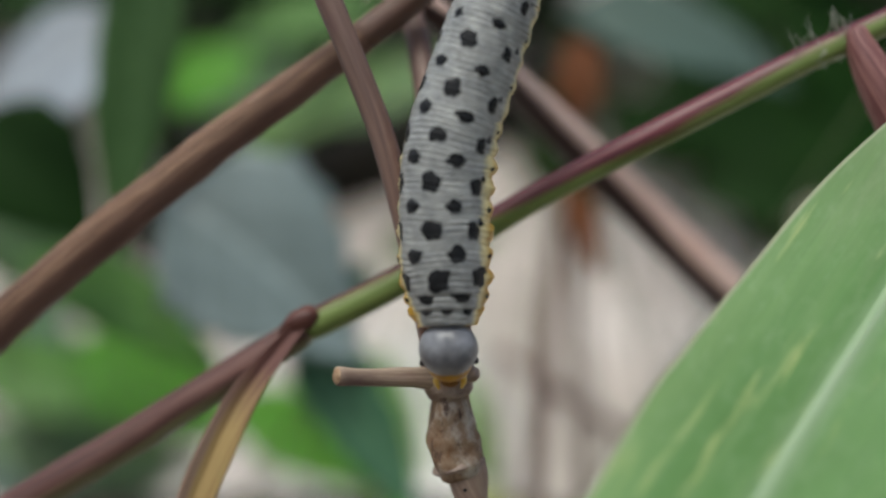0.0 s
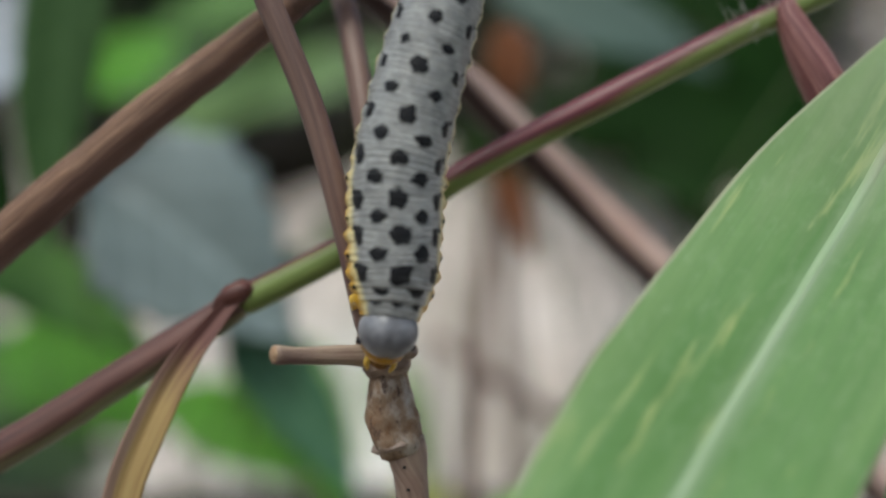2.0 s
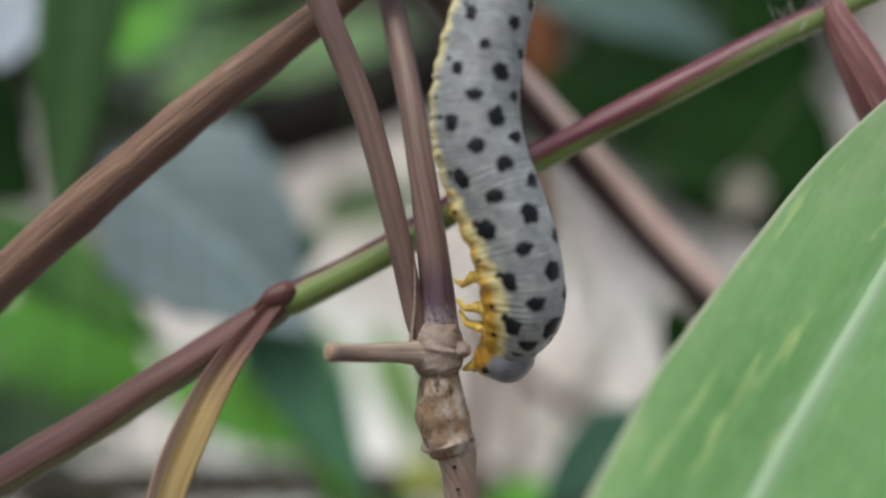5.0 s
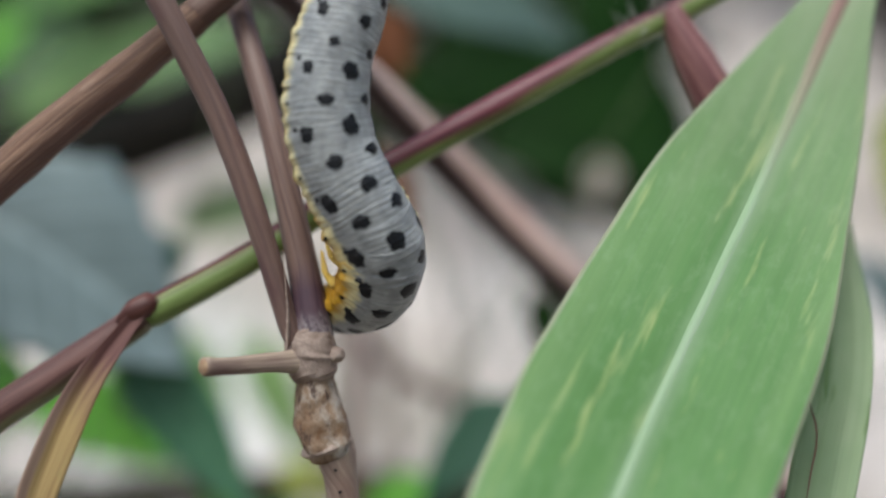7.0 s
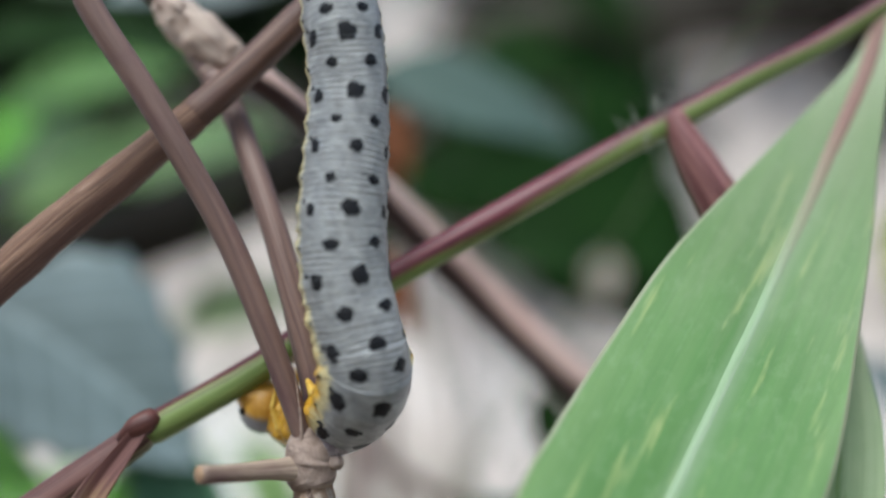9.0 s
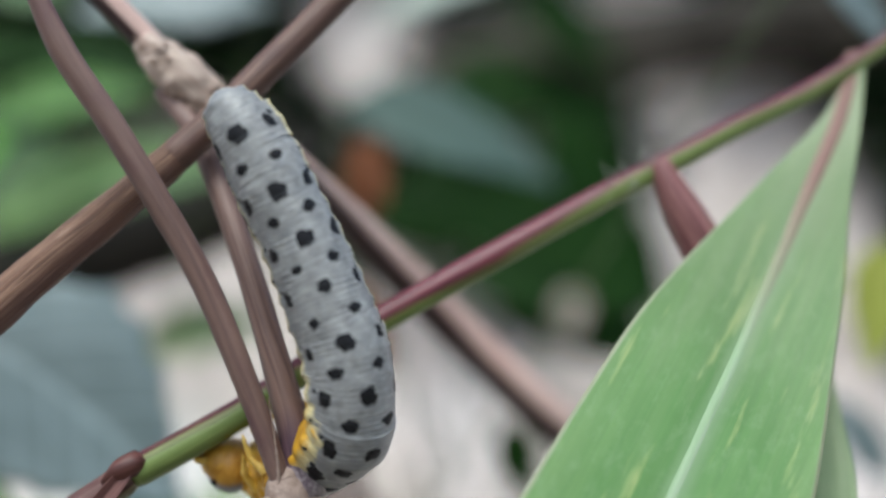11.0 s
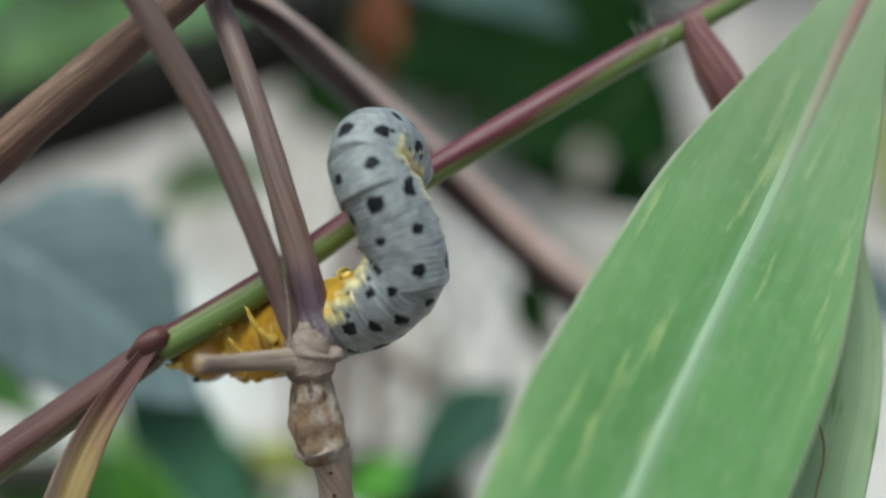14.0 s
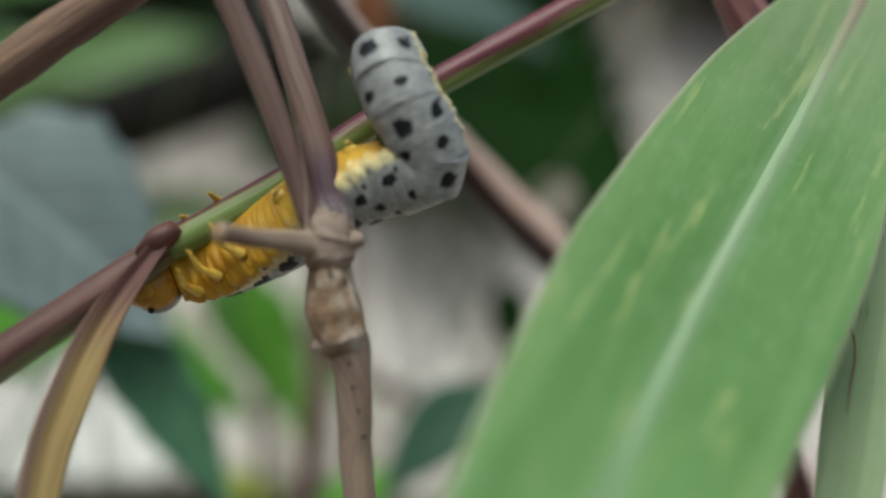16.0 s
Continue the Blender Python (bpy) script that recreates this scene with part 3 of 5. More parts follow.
    back = [(-1.35, 0.1, 0.6), (-1.45, 0.15, 2.2), (-1.6, 0.3, 4.4), (-2.3, 1.0, 9.3), (-3.1, 2.4, 14.1), (-4, 4.2, 18.5), (-4.7, 5.6, 21.4), (-5.7, 6.7, 24.0), (-7.2, 7.8, 26.2)]
    under("shoot", tube(back, [1.3, 1.18, 0.97, 0.82, 0.77, 0.76, 0.78, 0.76, 0.5], seed=0), SHOOT, th, "shoot with a dark purple bloomed base")
    torn = [(-3, -0.9, 0.4), (-2.8, -1.1, 2.6), (-2.8, -1.2, 4.6), (-2.9, -1.2, 6.5)]
    torn_bm = blade(torn, [(0.2, 0.12), (0.1, 0.1), (0.12, 0.06), (0.02, 0.02)], (-0.6, -1, 0), 0.3, 0.05, 4, 0.15, 0.45, 0.15, 3, 0.5)
    bmesh.ops.translate(torn_bm, verts=torn_bm.verts, vec=-th.location)
    part("torn_sheath", torn_bm, COLLAR, fore, "torn papery sheath edge")
    return th


FORK = forked_stalk()


# ---- the thick brown branch across ----
def brown_branch():
    line = [(-21.3, 3.4, 9.9), (-19.3, 3.4, 11.6), (-14.9, 3.4, 15.2), (-10.9, 3.4, 18.2), (-7.4, 3.3, 20.9), (-3.9, 3.3, 23.8)]
    more = [(3.2, 3.4, 30.3), (8.5, 3.6, 35.1), (15.6, 4, 41.4)]
    far = Vector(line[0])
    line = [(far.x - 40, 8, GROUND - 3), (far.x - 34, 6, far.z - 75), (far.x - 22, 5, far.z - 22), (far.x - 10, 4, far.z - 9)] + line + more
    th = thing("brown_branch", (far.x - 40, 8, GROUND), "thick woody brown stalk with scars", "branch")
    radii = [1.7, 1.6, 1.5, 1.36, 1.32, 1.28, 1.22, 1.14, 1.04, 0.98, 0.92, 0.85, 0.6]
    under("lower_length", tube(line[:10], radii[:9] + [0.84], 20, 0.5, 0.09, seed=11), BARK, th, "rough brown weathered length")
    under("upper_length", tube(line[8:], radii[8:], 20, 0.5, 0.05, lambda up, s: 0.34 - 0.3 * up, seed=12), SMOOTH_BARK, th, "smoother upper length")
    return th


BRANCH = brown_branch()


# ---- the red and green stalk with its sheath and big blade ----
def side_colour(up, s):
    """How green the stalk is round its girth, by place along it: red all round where the sheath ends."""
    green = between([0.24, 0.32, 0.28, 0.1, -0.04, -0.14, 0.1, 0.14, 0.12, 0.1, 0.08, 0.08, 0.08, 0.08], min(s, 12.5))
    turn = between([1, 1, 1, 1, 1, 0.8, 0.8, 0.9, 1, 1, 1, 1, 1, 1], min(s, 12.5))
    return 0.5 - 0.42 * up * turn + green


def red_stalk():
    line = [(-22.3, 4.2, -3.9), (-20.3, 4.2, -2.6), (-16, 4.2, -0), (-12.6, 4.2, 2.1), (-11.2, 4.2, 3), (-9.1, 4.2, 4), (-4.6, 4.2, 6.3), (-0.3, 4.2, 9), (4, 4.2, 11.5), (11.3, 4.2, 15.2), (18.8, 4.2, 18.9), (23.8, 4.2, 21.2)]
    top = [(27.7, 4.2, 23.1), (32.6, 4.2, 25.2), (36, 4.2, 27), (39, 4.2, 28.8), (44.1, 4.4, 32.3)]
    a = Vector(line[0])
    out = a + (a - Vector(line[2])).normalized() * 13
    low = out + (a - Vector(line[2])).normalized() * 13 + Vector((1, 1, -3))
    line = [(a.x - 40, 14, GROUND - 3), (low.x - 10, 9, low.z - 40), low, out] + line + top
    th = thing("red_stalk", (a.x - 40, 14, GROUND), "red and green stalk with a hairy joint", "plant stalk")
    under("lower_internode", tube(line[:9], [1.4, 1.3, 1.25, 1.2, 1.16, 1.12, 1.06, 1.0, 0.98], 22, 0.5, 0.04, lambda up, s: 0.3 - 0.36 * up, seed=20), OLIVE, th, "mauve-brown lower length of the stalk")
    under("upper_internode", tube(line[8:], [0.96, 0.97, 0.94, 0.88, 0.85, 0.9, 0.85, 0.8, 0.78, 0.72, 0.65, 0.6, 0.5, 0.4], 22, 0.5, 0.03, lambda up, s: side_colour(up, s), seed=21), RED, th, "crimson and green upper length of the stalk")
    joint = [(-12.6, 3.6, 2.6), (-11.7, 3.4, 3.3), (-10.9, 3.5, 3.7), (-10.5, 3.9, 3.5)]
    under("joint", tube(joint, [0.4, 0.68, 0.72, 0.4], 16, 0.2, 0.3, seed=22), MAROON, th, "brown scarred joint")
    hang = [(-11, 3.2, 3.8), (-12.6, 3, 2), (-14.2, 2.8, 0), (-15.6, 2.6, -2.2), (-16.8, 2.4, -4.7), (-17.9, 2.2, -7.4), (-18.7, 2, -10.6), (-19.4, 1.8, -14), (-19.9, 1.6, -18.1)]
    under("sheath", blade(hang, [(0.4, 0.35), (0.65, 0.5), (0.9, 0.75), (1.15, 0.9), (1.25, 1.0), (1.25, 1.0), (1.2, 0.95), (0.9, 0.8), (0.1, 0.1)], (0.35, -1, 0.25), 0.3, 0.1, 6, 0.4, 0, 0.12, 0), STRAP, th, "withered maroon and tan sheath hanging from the joint")
    leg = [(22.3, 3.7, 20.9), (22.8, 3.4, 19.3), (23.7, 3.2, 17.3), (25.1, 3.2, 14.7), (26.9, 3.4, 11.6)]
    under("side_shoot", tube(leg, [0.7, 0.98, 1.3, 1.55, 1.7], 22, 0.3, 0.08, seed=23), PINK, th, "reddish ribbed side shoot")
    rnd = random.Random(5)
    bm = None
    root = Vector((20.5, 3.6, 19.9))
    for i in range(34):
        p = root + Vector((rnd.uniform(-1.8, 1.4), rnd.uniform(-0.4, 0.4), 0))
        p.z += (p.x - root.x) * 0.5 + rnd.uniform(-0.5, 0.9)
        d = Vector((rnd.uniform(-0.5, 0.4), -0.4, rnd.uniform(0.3, 1.2) if p.z > root.z + (p.x - root.x) * 0.5 else rnd.uniform(-1, -0.3)))
        q = [p, p + d * 0.6, p + d * 1.15 + Vector((-0.2, 0, 0.1))]
        b = tube(q, [0.032, 0.026, 0.01], 4, 0.4, 0)
        bm = joined(bm, b) if bm else b
    tagged(under("hairs", bm, HAIR, th, "tuft of fine pale hairs"), kind="stuff")
    return th


RED_STALK = red_stalk()


def big_blade():
    rib = [(37.7, 4.2, 28)] + [(35.6, 3.4, 23.3), (32.6, 2.2, 18.5), (29.7, 0.6, 14.2), (25.1, -2.5, 8.1), (20.9, -5.5, 3), (17, -8.5, -1.7), (14.1, -11, -5.1)]
    e, d = Vector(rib[-1]), (Vector(rib[-1]) - Vector(rib[-2])).normalized()
    rib = rib + [tuple(e + d * 14 + Vector((0, -1, 0))), tuple(e + d * 27 + Vector((0, -1, -2))), tuple(e + d * 36 + Vector((0, 0, -4)))]
    th = thing("bamboo_grass_leaf", rib[0], "broad green grass leaf with pale streaks and midrib", "leaf", "grass leaves")
    half = [(0.3, 0.3), (1.3, 1.1), (2.7, 2.8), (4.1, 4.3), (5.6, 6.2), (6.9, 6.8), (7.2, 7.1), (7.0, 7.1), (5.6, 5.8), (3.0, 3.0), (0.2, 0.2)]
    under("blade", blade(rib, half, (-0.25, -1, 0.15), 0.06, 0.16, 24, 0.7, 0, 0.25, 1), BLADE, th)
    ridge = [tuple(Vector(p) + Vector((0.02, 0.53, -0.05))) for p in rib]
    under("midrib", tube(ridge, [0.74, 0.78, 0.76, 0.71, 0.66, 0.64, 0.63, 0.6, 0.5, 0.25, 0.05], 16, 0.8, 0.05), RIB, th, "raised pale midrib")
    return th


BLADE_LEAF = big_blade()


def rear_blade():
    rib = [(34.2, 5, 11.4), (33.5, 3.5, 7), (32.7, 1.5, 3.5), (31.9, -0.5, 0.1), (30.5, -2.5, -3.6), (28.4, -4.5, -7.8)]
    e, d = Vector(rib[-1]), (Vector(rib[-1]) - Vector(rib[-2])).normalized()
    rib = rib + [tuple(e + d * 12), tuple(e + d * 22)]
    th = thing("bamboo_grass_leaf", rib[0], "pale green grass leaf behind the broad one", "leaf", "grass leaves")
    half = [(0.2, 0.2), (0.4, 0.4), (0.8, 1.0), (1.1, 2.0), (1.2, 2.5), (1.3, 2.6), (1.0, 1.8), (0.1, 0.1)]
    under("blade", blade(rib, half, (-0.3, -1, 0.35), 0.12, 0.14, 8, 1.0, 0, 0.3, 2), WHITE_BLADE, th)
    crack = [(27.1, -4, -3.8), (27.3, -4.4, -5), (27.1, -4.8, -6.2), (26.4, -5.4, -7.7), (25.8, -6, -9.1)]
    under("thread", tube(crack, [0.05, 0.07, 0.07, 0.06, 0.03], 6, 0.5, 0.1, seed=33), BARK, th, "thin dark thread")
    return th


rear_blade()


# ---- the stalk behind, with a frayed node ----
def rear_stalk():
    line = [(-17.1, 7, 35.7), (-12.3, 7.5, 31.8), (-8.2, 8, 27.5), (-6.4, 8.5, 25.9), (-2.5, 10, 23.3)]
    more = [(2.5, 17, 19.6), (6, 21, 16.7), (13, 26, 10.4), (20.2, 28, 3.5), (25.4, 30, -1.2)]
    e = Vector(more[-1])
    line = line + more + [(e.x + 6, 31.2, e.z - 5.8), (e.x + 12.5, 32.4, e.z - 12.5), (e.x + 22, 34, e.z - 24), (e.x + 40, 36, e.z - 70), (e.x + 48, 36, GROUND - 3)]
    th = thing("rear_stalk", (e.x + 48, 36, GROUND), "smooth mauve-brown stalk with a frayed dry node", "plant stalk")
    # the flank turns near black below: shade painted along the stem
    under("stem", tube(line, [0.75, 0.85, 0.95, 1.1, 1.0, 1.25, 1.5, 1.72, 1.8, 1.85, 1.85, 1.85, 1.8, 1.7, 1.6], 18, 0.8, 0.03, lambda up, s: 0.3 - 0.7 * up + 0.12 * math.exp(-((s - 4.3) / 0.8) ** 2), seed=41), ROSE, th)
    rnd = random.Random(9)
    c = Vector((-6.3, 7.6, 25.7))
    bm = tube([c + Vector((-3.4, -0.2, 3.2)), c + Vector((-2.2, -0.3, 2.0)), c + Vector((-0.9, -0.4, 0.8)), c + Vector((0.2, -0.3, -0.2)), c + Vector((1.2, 0, -1.0))], [0.85, 1.2, 1.35, 1.4, 1.0], 20, 0.2, 0.4, seed=42)
    under("frayed_node", bm, FLUFF, th, "frayed straw-coloured node")
    bm = None
    for i in range(90):
        k = rnd.uniform(-0.4, 1.0)
        p = c + Vector((-2.6 * k + rnd.uniform(-0.9, 0.7), rnd.uniform(-1.5, -0.6), 2.4 * k + rnd.uniform(-0.9, 0.7)))
        d = Vector((rnd.uniform(-0.9, 0.5), rnd.uniform(-0.5, 0.1), rnd.uniform(-0.8, 1.0)))
        b = tube([p, p + d * 0.6, p + d + Vector((0, 0, -0.2))], [0.16, 0.1, 0.02], 5, 0.5, 0.2, seed=i)
        bm = joined(bm, b) if bm else b
    tagged(under("fluff", bm, FLUFF, th, "loose dry fibres"), kind="stuff")
    return th


REAR = rear_stalk()


# ---- blurred leaves and stalks behind ----
def shrub(name, label, foot, leaves, group="background plants"):
    """Leaves on one rooted stem: each leaf (base, tip, half width, facing, material, serrate)."""
    foot = Vector((foot[0], foot[1], ground_height(*foot)))
    th = thing(name, foot, label, "plant", group)
    for i, (base, tip, w, facing, mat, ser) in enumerate(leaves):
        b, t = Vector(base), Vector(tip)
        sag = Vector((0, 0, -0.06 * (t - b).length))
        line = [b, b.lerp(t, 0.3) - sag, b.lerp(t, 0.65) - sag, t]
        half = [(0.05 * w, 0.05 * w), (w, w * 0.95), (w * 0.8, w * 0.85), (0.03 * w, 0.03 * w)]
        under("leaf", blade(line, half, facing, 0.15, 0.25, 6, max(0.8, w * 0.12), ser, 0.06 * w, i, max(1.6, w * 0.35)), mat, th)
        mid = foot.lerp(b, 0.5) + Vector((30 * math.sin(i * 2.1), 26, -8))
        under("stem", tube([foot - Vector((0, 0, 3)), mid, b], [0.45, 0.3, 0.2], 8, 6, 0.03, seed=i), GREEN_STEM, th)
    return th


def stick(name, label, line, radii, mat):
    th = thing(name, line[0], label, "stick", "background sticks")
    under("wood", tube(line, radii, 12, 3, 0.08, seed=len(label)), mat, th)
    for end in (line[0], line[-1]):
        e = Vector(end)
        low = Vector((e.x, e.y + 4, ground_height(e.x, e.y + 4) - 3))
        if low.z < e.z - 6:
            under("prop", tube([low, low.lerp(e, 0.5) + Vector((2, 8, 0)), e], [0.7, 0.6, 0.5], 8, 5, 0.05), mat, th)
    return th


def background():
    ivy = shrub("ivy_plant", "grey-green serrated ivy leaves hanging in the shade", (-60, 75), [
        ((-31, 42, 15.3), (-12.2, 42, -0.6), 10.2, (0.1, -1, 0.6), GREY_LEAF, 0.16),
        ((-19.4, 44, 2.9), (-6.5, 44, -15.9), 4.0, (0.1, -1, 0.4), LOBE_LEAF, 0.22),
        ((-48.6, 52, 9.1), (-27, 52, -3.2), 4.2, (0, -1, 0.7), MID_LEAF, 0.04),
    ])
    shrub("grey_leaved_plant", "grey-green leaves on thin stems", (-75, 90), [
        ((-39.3, 60, 31.9), (-57.2, 60, 21.9), 8.6, (-0.1, -1, 0.6), SILVER_LEAF, 0.12),
        ((8.6, 70, 36.5), (34.8, 70, 27.2), 5.5, (0.1, -1, 0.5), SAGE_LEAF, 0.08),
        ((-25.4, 90, 52.7), (-40.4, 90, 59.1), 4.2, (0, -1, 0.5), DULL_LEAF, 0.08),
        ((0.4, 80, 51.1), (-23.3, 80, 48.8), 5.2, (0, -1, 0.5), GREY_LEAF, 0.08),
        ((72, 60, -9), (61.8, 60, 1.7), 3, (0, -1, 0.5), GREY_LEAF, 0.08),
        ((41.3, 105, 66.1), (16.3, 105, 55.6), 3.6, (0, -1, 0.8), WHITISH_LEAF, 0.08),
        ((47.6, 30, 44.1), (55.3, 30, 35.1), 2.6, (0, -1, 0.5), GREY_LEAF, 0.08),
        ((21.7, 48, -10.8), (10.2, 48, -20.9), 3.6, (0, -1, 0.5), TEAL_LEAF, 0.08),
    ])
    shrub("dark_plant", "dark green narrow and broad leaves", (-40, 62), [
        ((-30.2, 38, 38.5), (-34.2, 38, 5.8), 4.0, (0.3, -1, 0.1), STRAP_LEAF, 0.16),
        ((-76.9, 96, -7.6), (-49.9, 96, -15), 6, (0, -1, 0.5), MID_LEAF, 0.08),
        ((-79, 104, -20), (-42.2, 104, -24.7), 7, (0, -1, 0.5), DULL_LEAF, 0.08),
        ((-82.7, 112, -25.7), (-52.2, 112, -28), 9, (0, -1, 0.5), SAGE_LEAF, 0.08),
        ((-77.2, 100, -3), (-57.8, 100, -7), 5, (0, -1, 0.5), SAGE_LEAF, 0.08),
        ((-58, 100, -30.5), (-40.9, 100, -36.9), 6, (0, -1, 0.5), DARK_LEAF, 0.08),
        ((-66.7, 76, 14.7), (-47.9, 76, 0.5), 6, (0, -1, 0.5), MOSS_LEAF, 0.08),
        ((-54, 150, 40.6), (-24.8, 150, 31.8), 9, (0, -1, 0.5), MOSS_LEAF, 0.08),
        ((-17.9, 110, 7.2), (2.4, 110, 11.6), 5.2, (0, -1, 0.8), PALE_BLADE, 0.08),
        ((-43.2, 130, 20.5), (-21, 130, 28), 8, (0, -1, 0.5), DARK_LEAF, 0.08),
        ((-16.8, 104, -34.3), (3.7, 104, -39.7), 5, (0, -1, 0.5), MID_LEAF, 0.08),
        ((6.2, 95, -32.5), (29.6, 95, -37.3), 5, (0, -1, 0.5), DARK_LEAF, 0.08),
        ((-51.6, 44, 20.6), (-38, 44, 8.9), 6.5, (0.2, -1, 0.4), DARK_LEAF, 0.08),
        ((25, 60, -0.2), (28, 60, -10.2), 2.4, (0, -1, 0.5), DARK_LEAF, 0.08),
        ((-11.8, 46, 7.2), (-13.9, 46, 2.1), 1.6, (0, -1, 0.2), TEAL_LEAF, 0.15),
        ((-41.5, 90, 44.5), (-11.6, 90, 46.2), 3.8, (0, -1, 0.5), DARK_LEAF, 0.08),
    ])
    shrub("shade_plant", "broad dark leaves with deep shade put into their colour", (70, 125), [
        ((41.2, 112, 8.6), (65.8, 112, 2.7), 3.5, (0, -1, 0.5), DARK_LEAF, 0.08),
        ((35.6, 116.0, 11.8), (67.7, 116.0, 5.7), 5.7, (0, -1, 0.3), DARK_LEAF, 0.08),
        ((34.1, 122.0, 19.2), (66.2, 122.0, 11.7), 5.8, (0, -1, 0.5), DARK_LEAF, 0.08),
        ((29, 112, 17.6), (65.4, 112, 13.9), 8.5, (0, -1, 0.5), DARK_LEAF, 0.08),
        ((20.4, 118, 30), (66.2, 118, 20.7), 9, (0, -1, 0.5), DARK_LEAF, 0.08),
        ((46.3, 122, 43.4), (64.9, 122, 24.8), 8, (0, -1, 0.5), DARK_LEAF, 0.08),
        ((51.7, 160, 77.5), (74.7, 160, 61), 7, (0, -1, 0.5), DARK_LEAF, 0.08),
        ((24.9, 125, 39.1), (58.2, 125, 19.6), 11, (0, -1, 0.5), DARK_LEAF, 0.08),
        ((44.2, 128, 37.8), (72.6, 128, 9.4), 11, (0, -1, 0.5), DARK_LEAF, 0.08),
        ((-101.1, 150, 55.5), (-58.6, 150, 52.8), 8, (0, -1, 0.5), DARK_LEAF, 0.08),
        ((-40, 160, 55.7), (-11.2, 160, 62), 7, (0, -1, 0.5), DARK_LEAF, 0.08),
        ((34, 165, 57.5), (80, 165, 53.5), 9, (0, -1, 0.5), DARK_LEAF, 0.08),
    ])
    shrub("shadow_plant", "dark leaves behind the stalks with deep shade put into their colour", (10, 140), [
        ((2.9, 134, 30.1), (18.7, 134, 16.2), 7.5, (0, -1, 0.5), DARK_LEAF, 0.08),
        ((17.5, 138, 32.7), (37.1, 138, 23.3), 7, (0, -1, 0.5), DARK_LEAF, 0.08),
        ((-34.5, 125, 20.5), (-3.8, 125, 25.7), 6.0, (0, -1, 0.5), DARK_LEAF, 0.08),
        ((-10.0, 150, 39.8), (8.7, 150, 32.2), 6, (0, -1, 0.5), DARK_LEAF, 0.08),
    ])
    shrub("lime_plant", "bright lime green leaves", (-50, 95), [
        ((-44.2, 90, 28.5), (-32.5, 90, 35.3), 5, (0, -1, 0.5), LIME_LEAF, 0.08),
        ((-41, 115, 24.5), (-12.1, 115, 37.6), 4.8, (0, -1, 0.5), FRESH_LEAF, 0.08),
        ((5.1, 60, -24.7), (15.6, 60, -21), 2.4, (0, -1, 0.5), LIME_LEAF, 0.08),
        ((-4.2, 85, -23.8), (5, 85, -27.9), 2.2, (0, -1, 0.5), YELLOW_LEAF, 0.08),
        ((-41.6, 110, 40.3), (-14.8, 110, 45.7), 4, (0, -1, 0.5), MID_LEAF, 0.08),
        ((63, 45, 18.8), (60.8, 45, 4.9), 3.6, (0, -1, 0.2), YELLOW_LEAF, 0.08),
        ((-33, 130, 31.2), (0.9, 130, 39.1), 6, (0, -1, 0.5), SOFT_LEAF, 0.08),
        # added leaf: a bright gap between the dark leaves, painted pale
        ((45, 100, 15.8), (44.9, 100, 8.6), 2.4, (0, -1, 0.3), BRIGHT_GAP, 0),
        ((-79.1, 120, 7), (-64, 120, -1.3), 7, (0, -1, 0.5), MID_LEAF, 0.08),
    ])
    lime = shrub("lime_shoot", "bright lime green leaves low in the light", (-48, 92), [
        ((-20.7, 70, -4.6), (-11.3, 70, -21.7), 4, (0, -1, 0.5), MID_LEAF, 0.08),
        ((-37.1, 90, -12.3), (-13.2, 90, -24.3), 5.6, (0, -1, 0.5), LIME_LEAF, 0.08),
        ((-58.2, 90, -4.7), (-34.8, 90, -15.3), 8, (0, -1, 0.5), LIME_LEAF, 0.08),
        ((-54.4, 100, -9.5), (-39.8, 100, -19.3), 6, (0, -1, 0.5), LIME_LEAF, 0.08),
        ((-15.7, 70, -6), (-10.2, 70, -25), 3.2, (0, -1, 0.5), LIME_LEAF, 0.08),
        ((-7.5, 90.0, -6.2), (0.2, 90.0, -24.9), 3.4, (0, -1, 0.6), FRESH_LEAF, 0.08),
        ((-20.4, 84, -4.3), (-8.7, 84, -21.5), 4.6, (0, -1, 0.6), FRESH_LEAF, 0.08),
    ])
    shrub("withered_plant", "withered red-brown curled leaves on a thin stem", (62, 88), [
        ((7.8, 50, 29.3), (10.8, 50, 22.3), 2.2, (0.2, -1, 0.3), BROWN_LEAF, 0),
        ((7.9, 55, 15.6), (11.7, 55, 5.2), 1.7, (0, -1, 0.1), BROWN_LEAF, 0),
        ((6.9, 52, 26.9), (10.1, 52, 18.8), 1.4, (0.5, -1, 0.1), BROWN_LEAF, 0),
    ])
    stick("fallen_log", "dark weathered log lying across behind", [(36, 184, 62), (46, 181, 65.2), (64.9, 180, 69.6), (107, 185, 77.6), (160.6, 190, 87.6), (224, 200, 100.3)], [7, 8, 9, 9, 9, 8], LOG)
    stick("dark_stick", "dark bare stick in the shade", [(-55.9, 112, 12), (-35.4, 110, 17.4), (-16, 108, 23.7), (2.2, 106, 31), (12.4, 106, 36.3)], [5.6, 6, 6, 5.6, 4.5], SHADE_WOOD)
    stick("fallen_twig", "brown fallen twig lying low", [(-65.6, 92, -29), (-50.1, 90, -27.5), (-27.6, 88, -26.6), (-5.4, 88, -26.4), (9.7, 90, -27.7), (25.7, 95, -31.4)], [2.9, 2.9, 2.8, 2.6, 2.2, 1.8], LOG)
    stick("thin_stem", "thin upright brown stem", [(8.7, 58, 15.2), (7.2, 60, 9.2), (6.1, 60, -1.2), (4.7, 60, -18.3), (3.8, 62, -38.5)], [0.5, 0.8, 1.0, 1.1, 1.2], MAUVE)
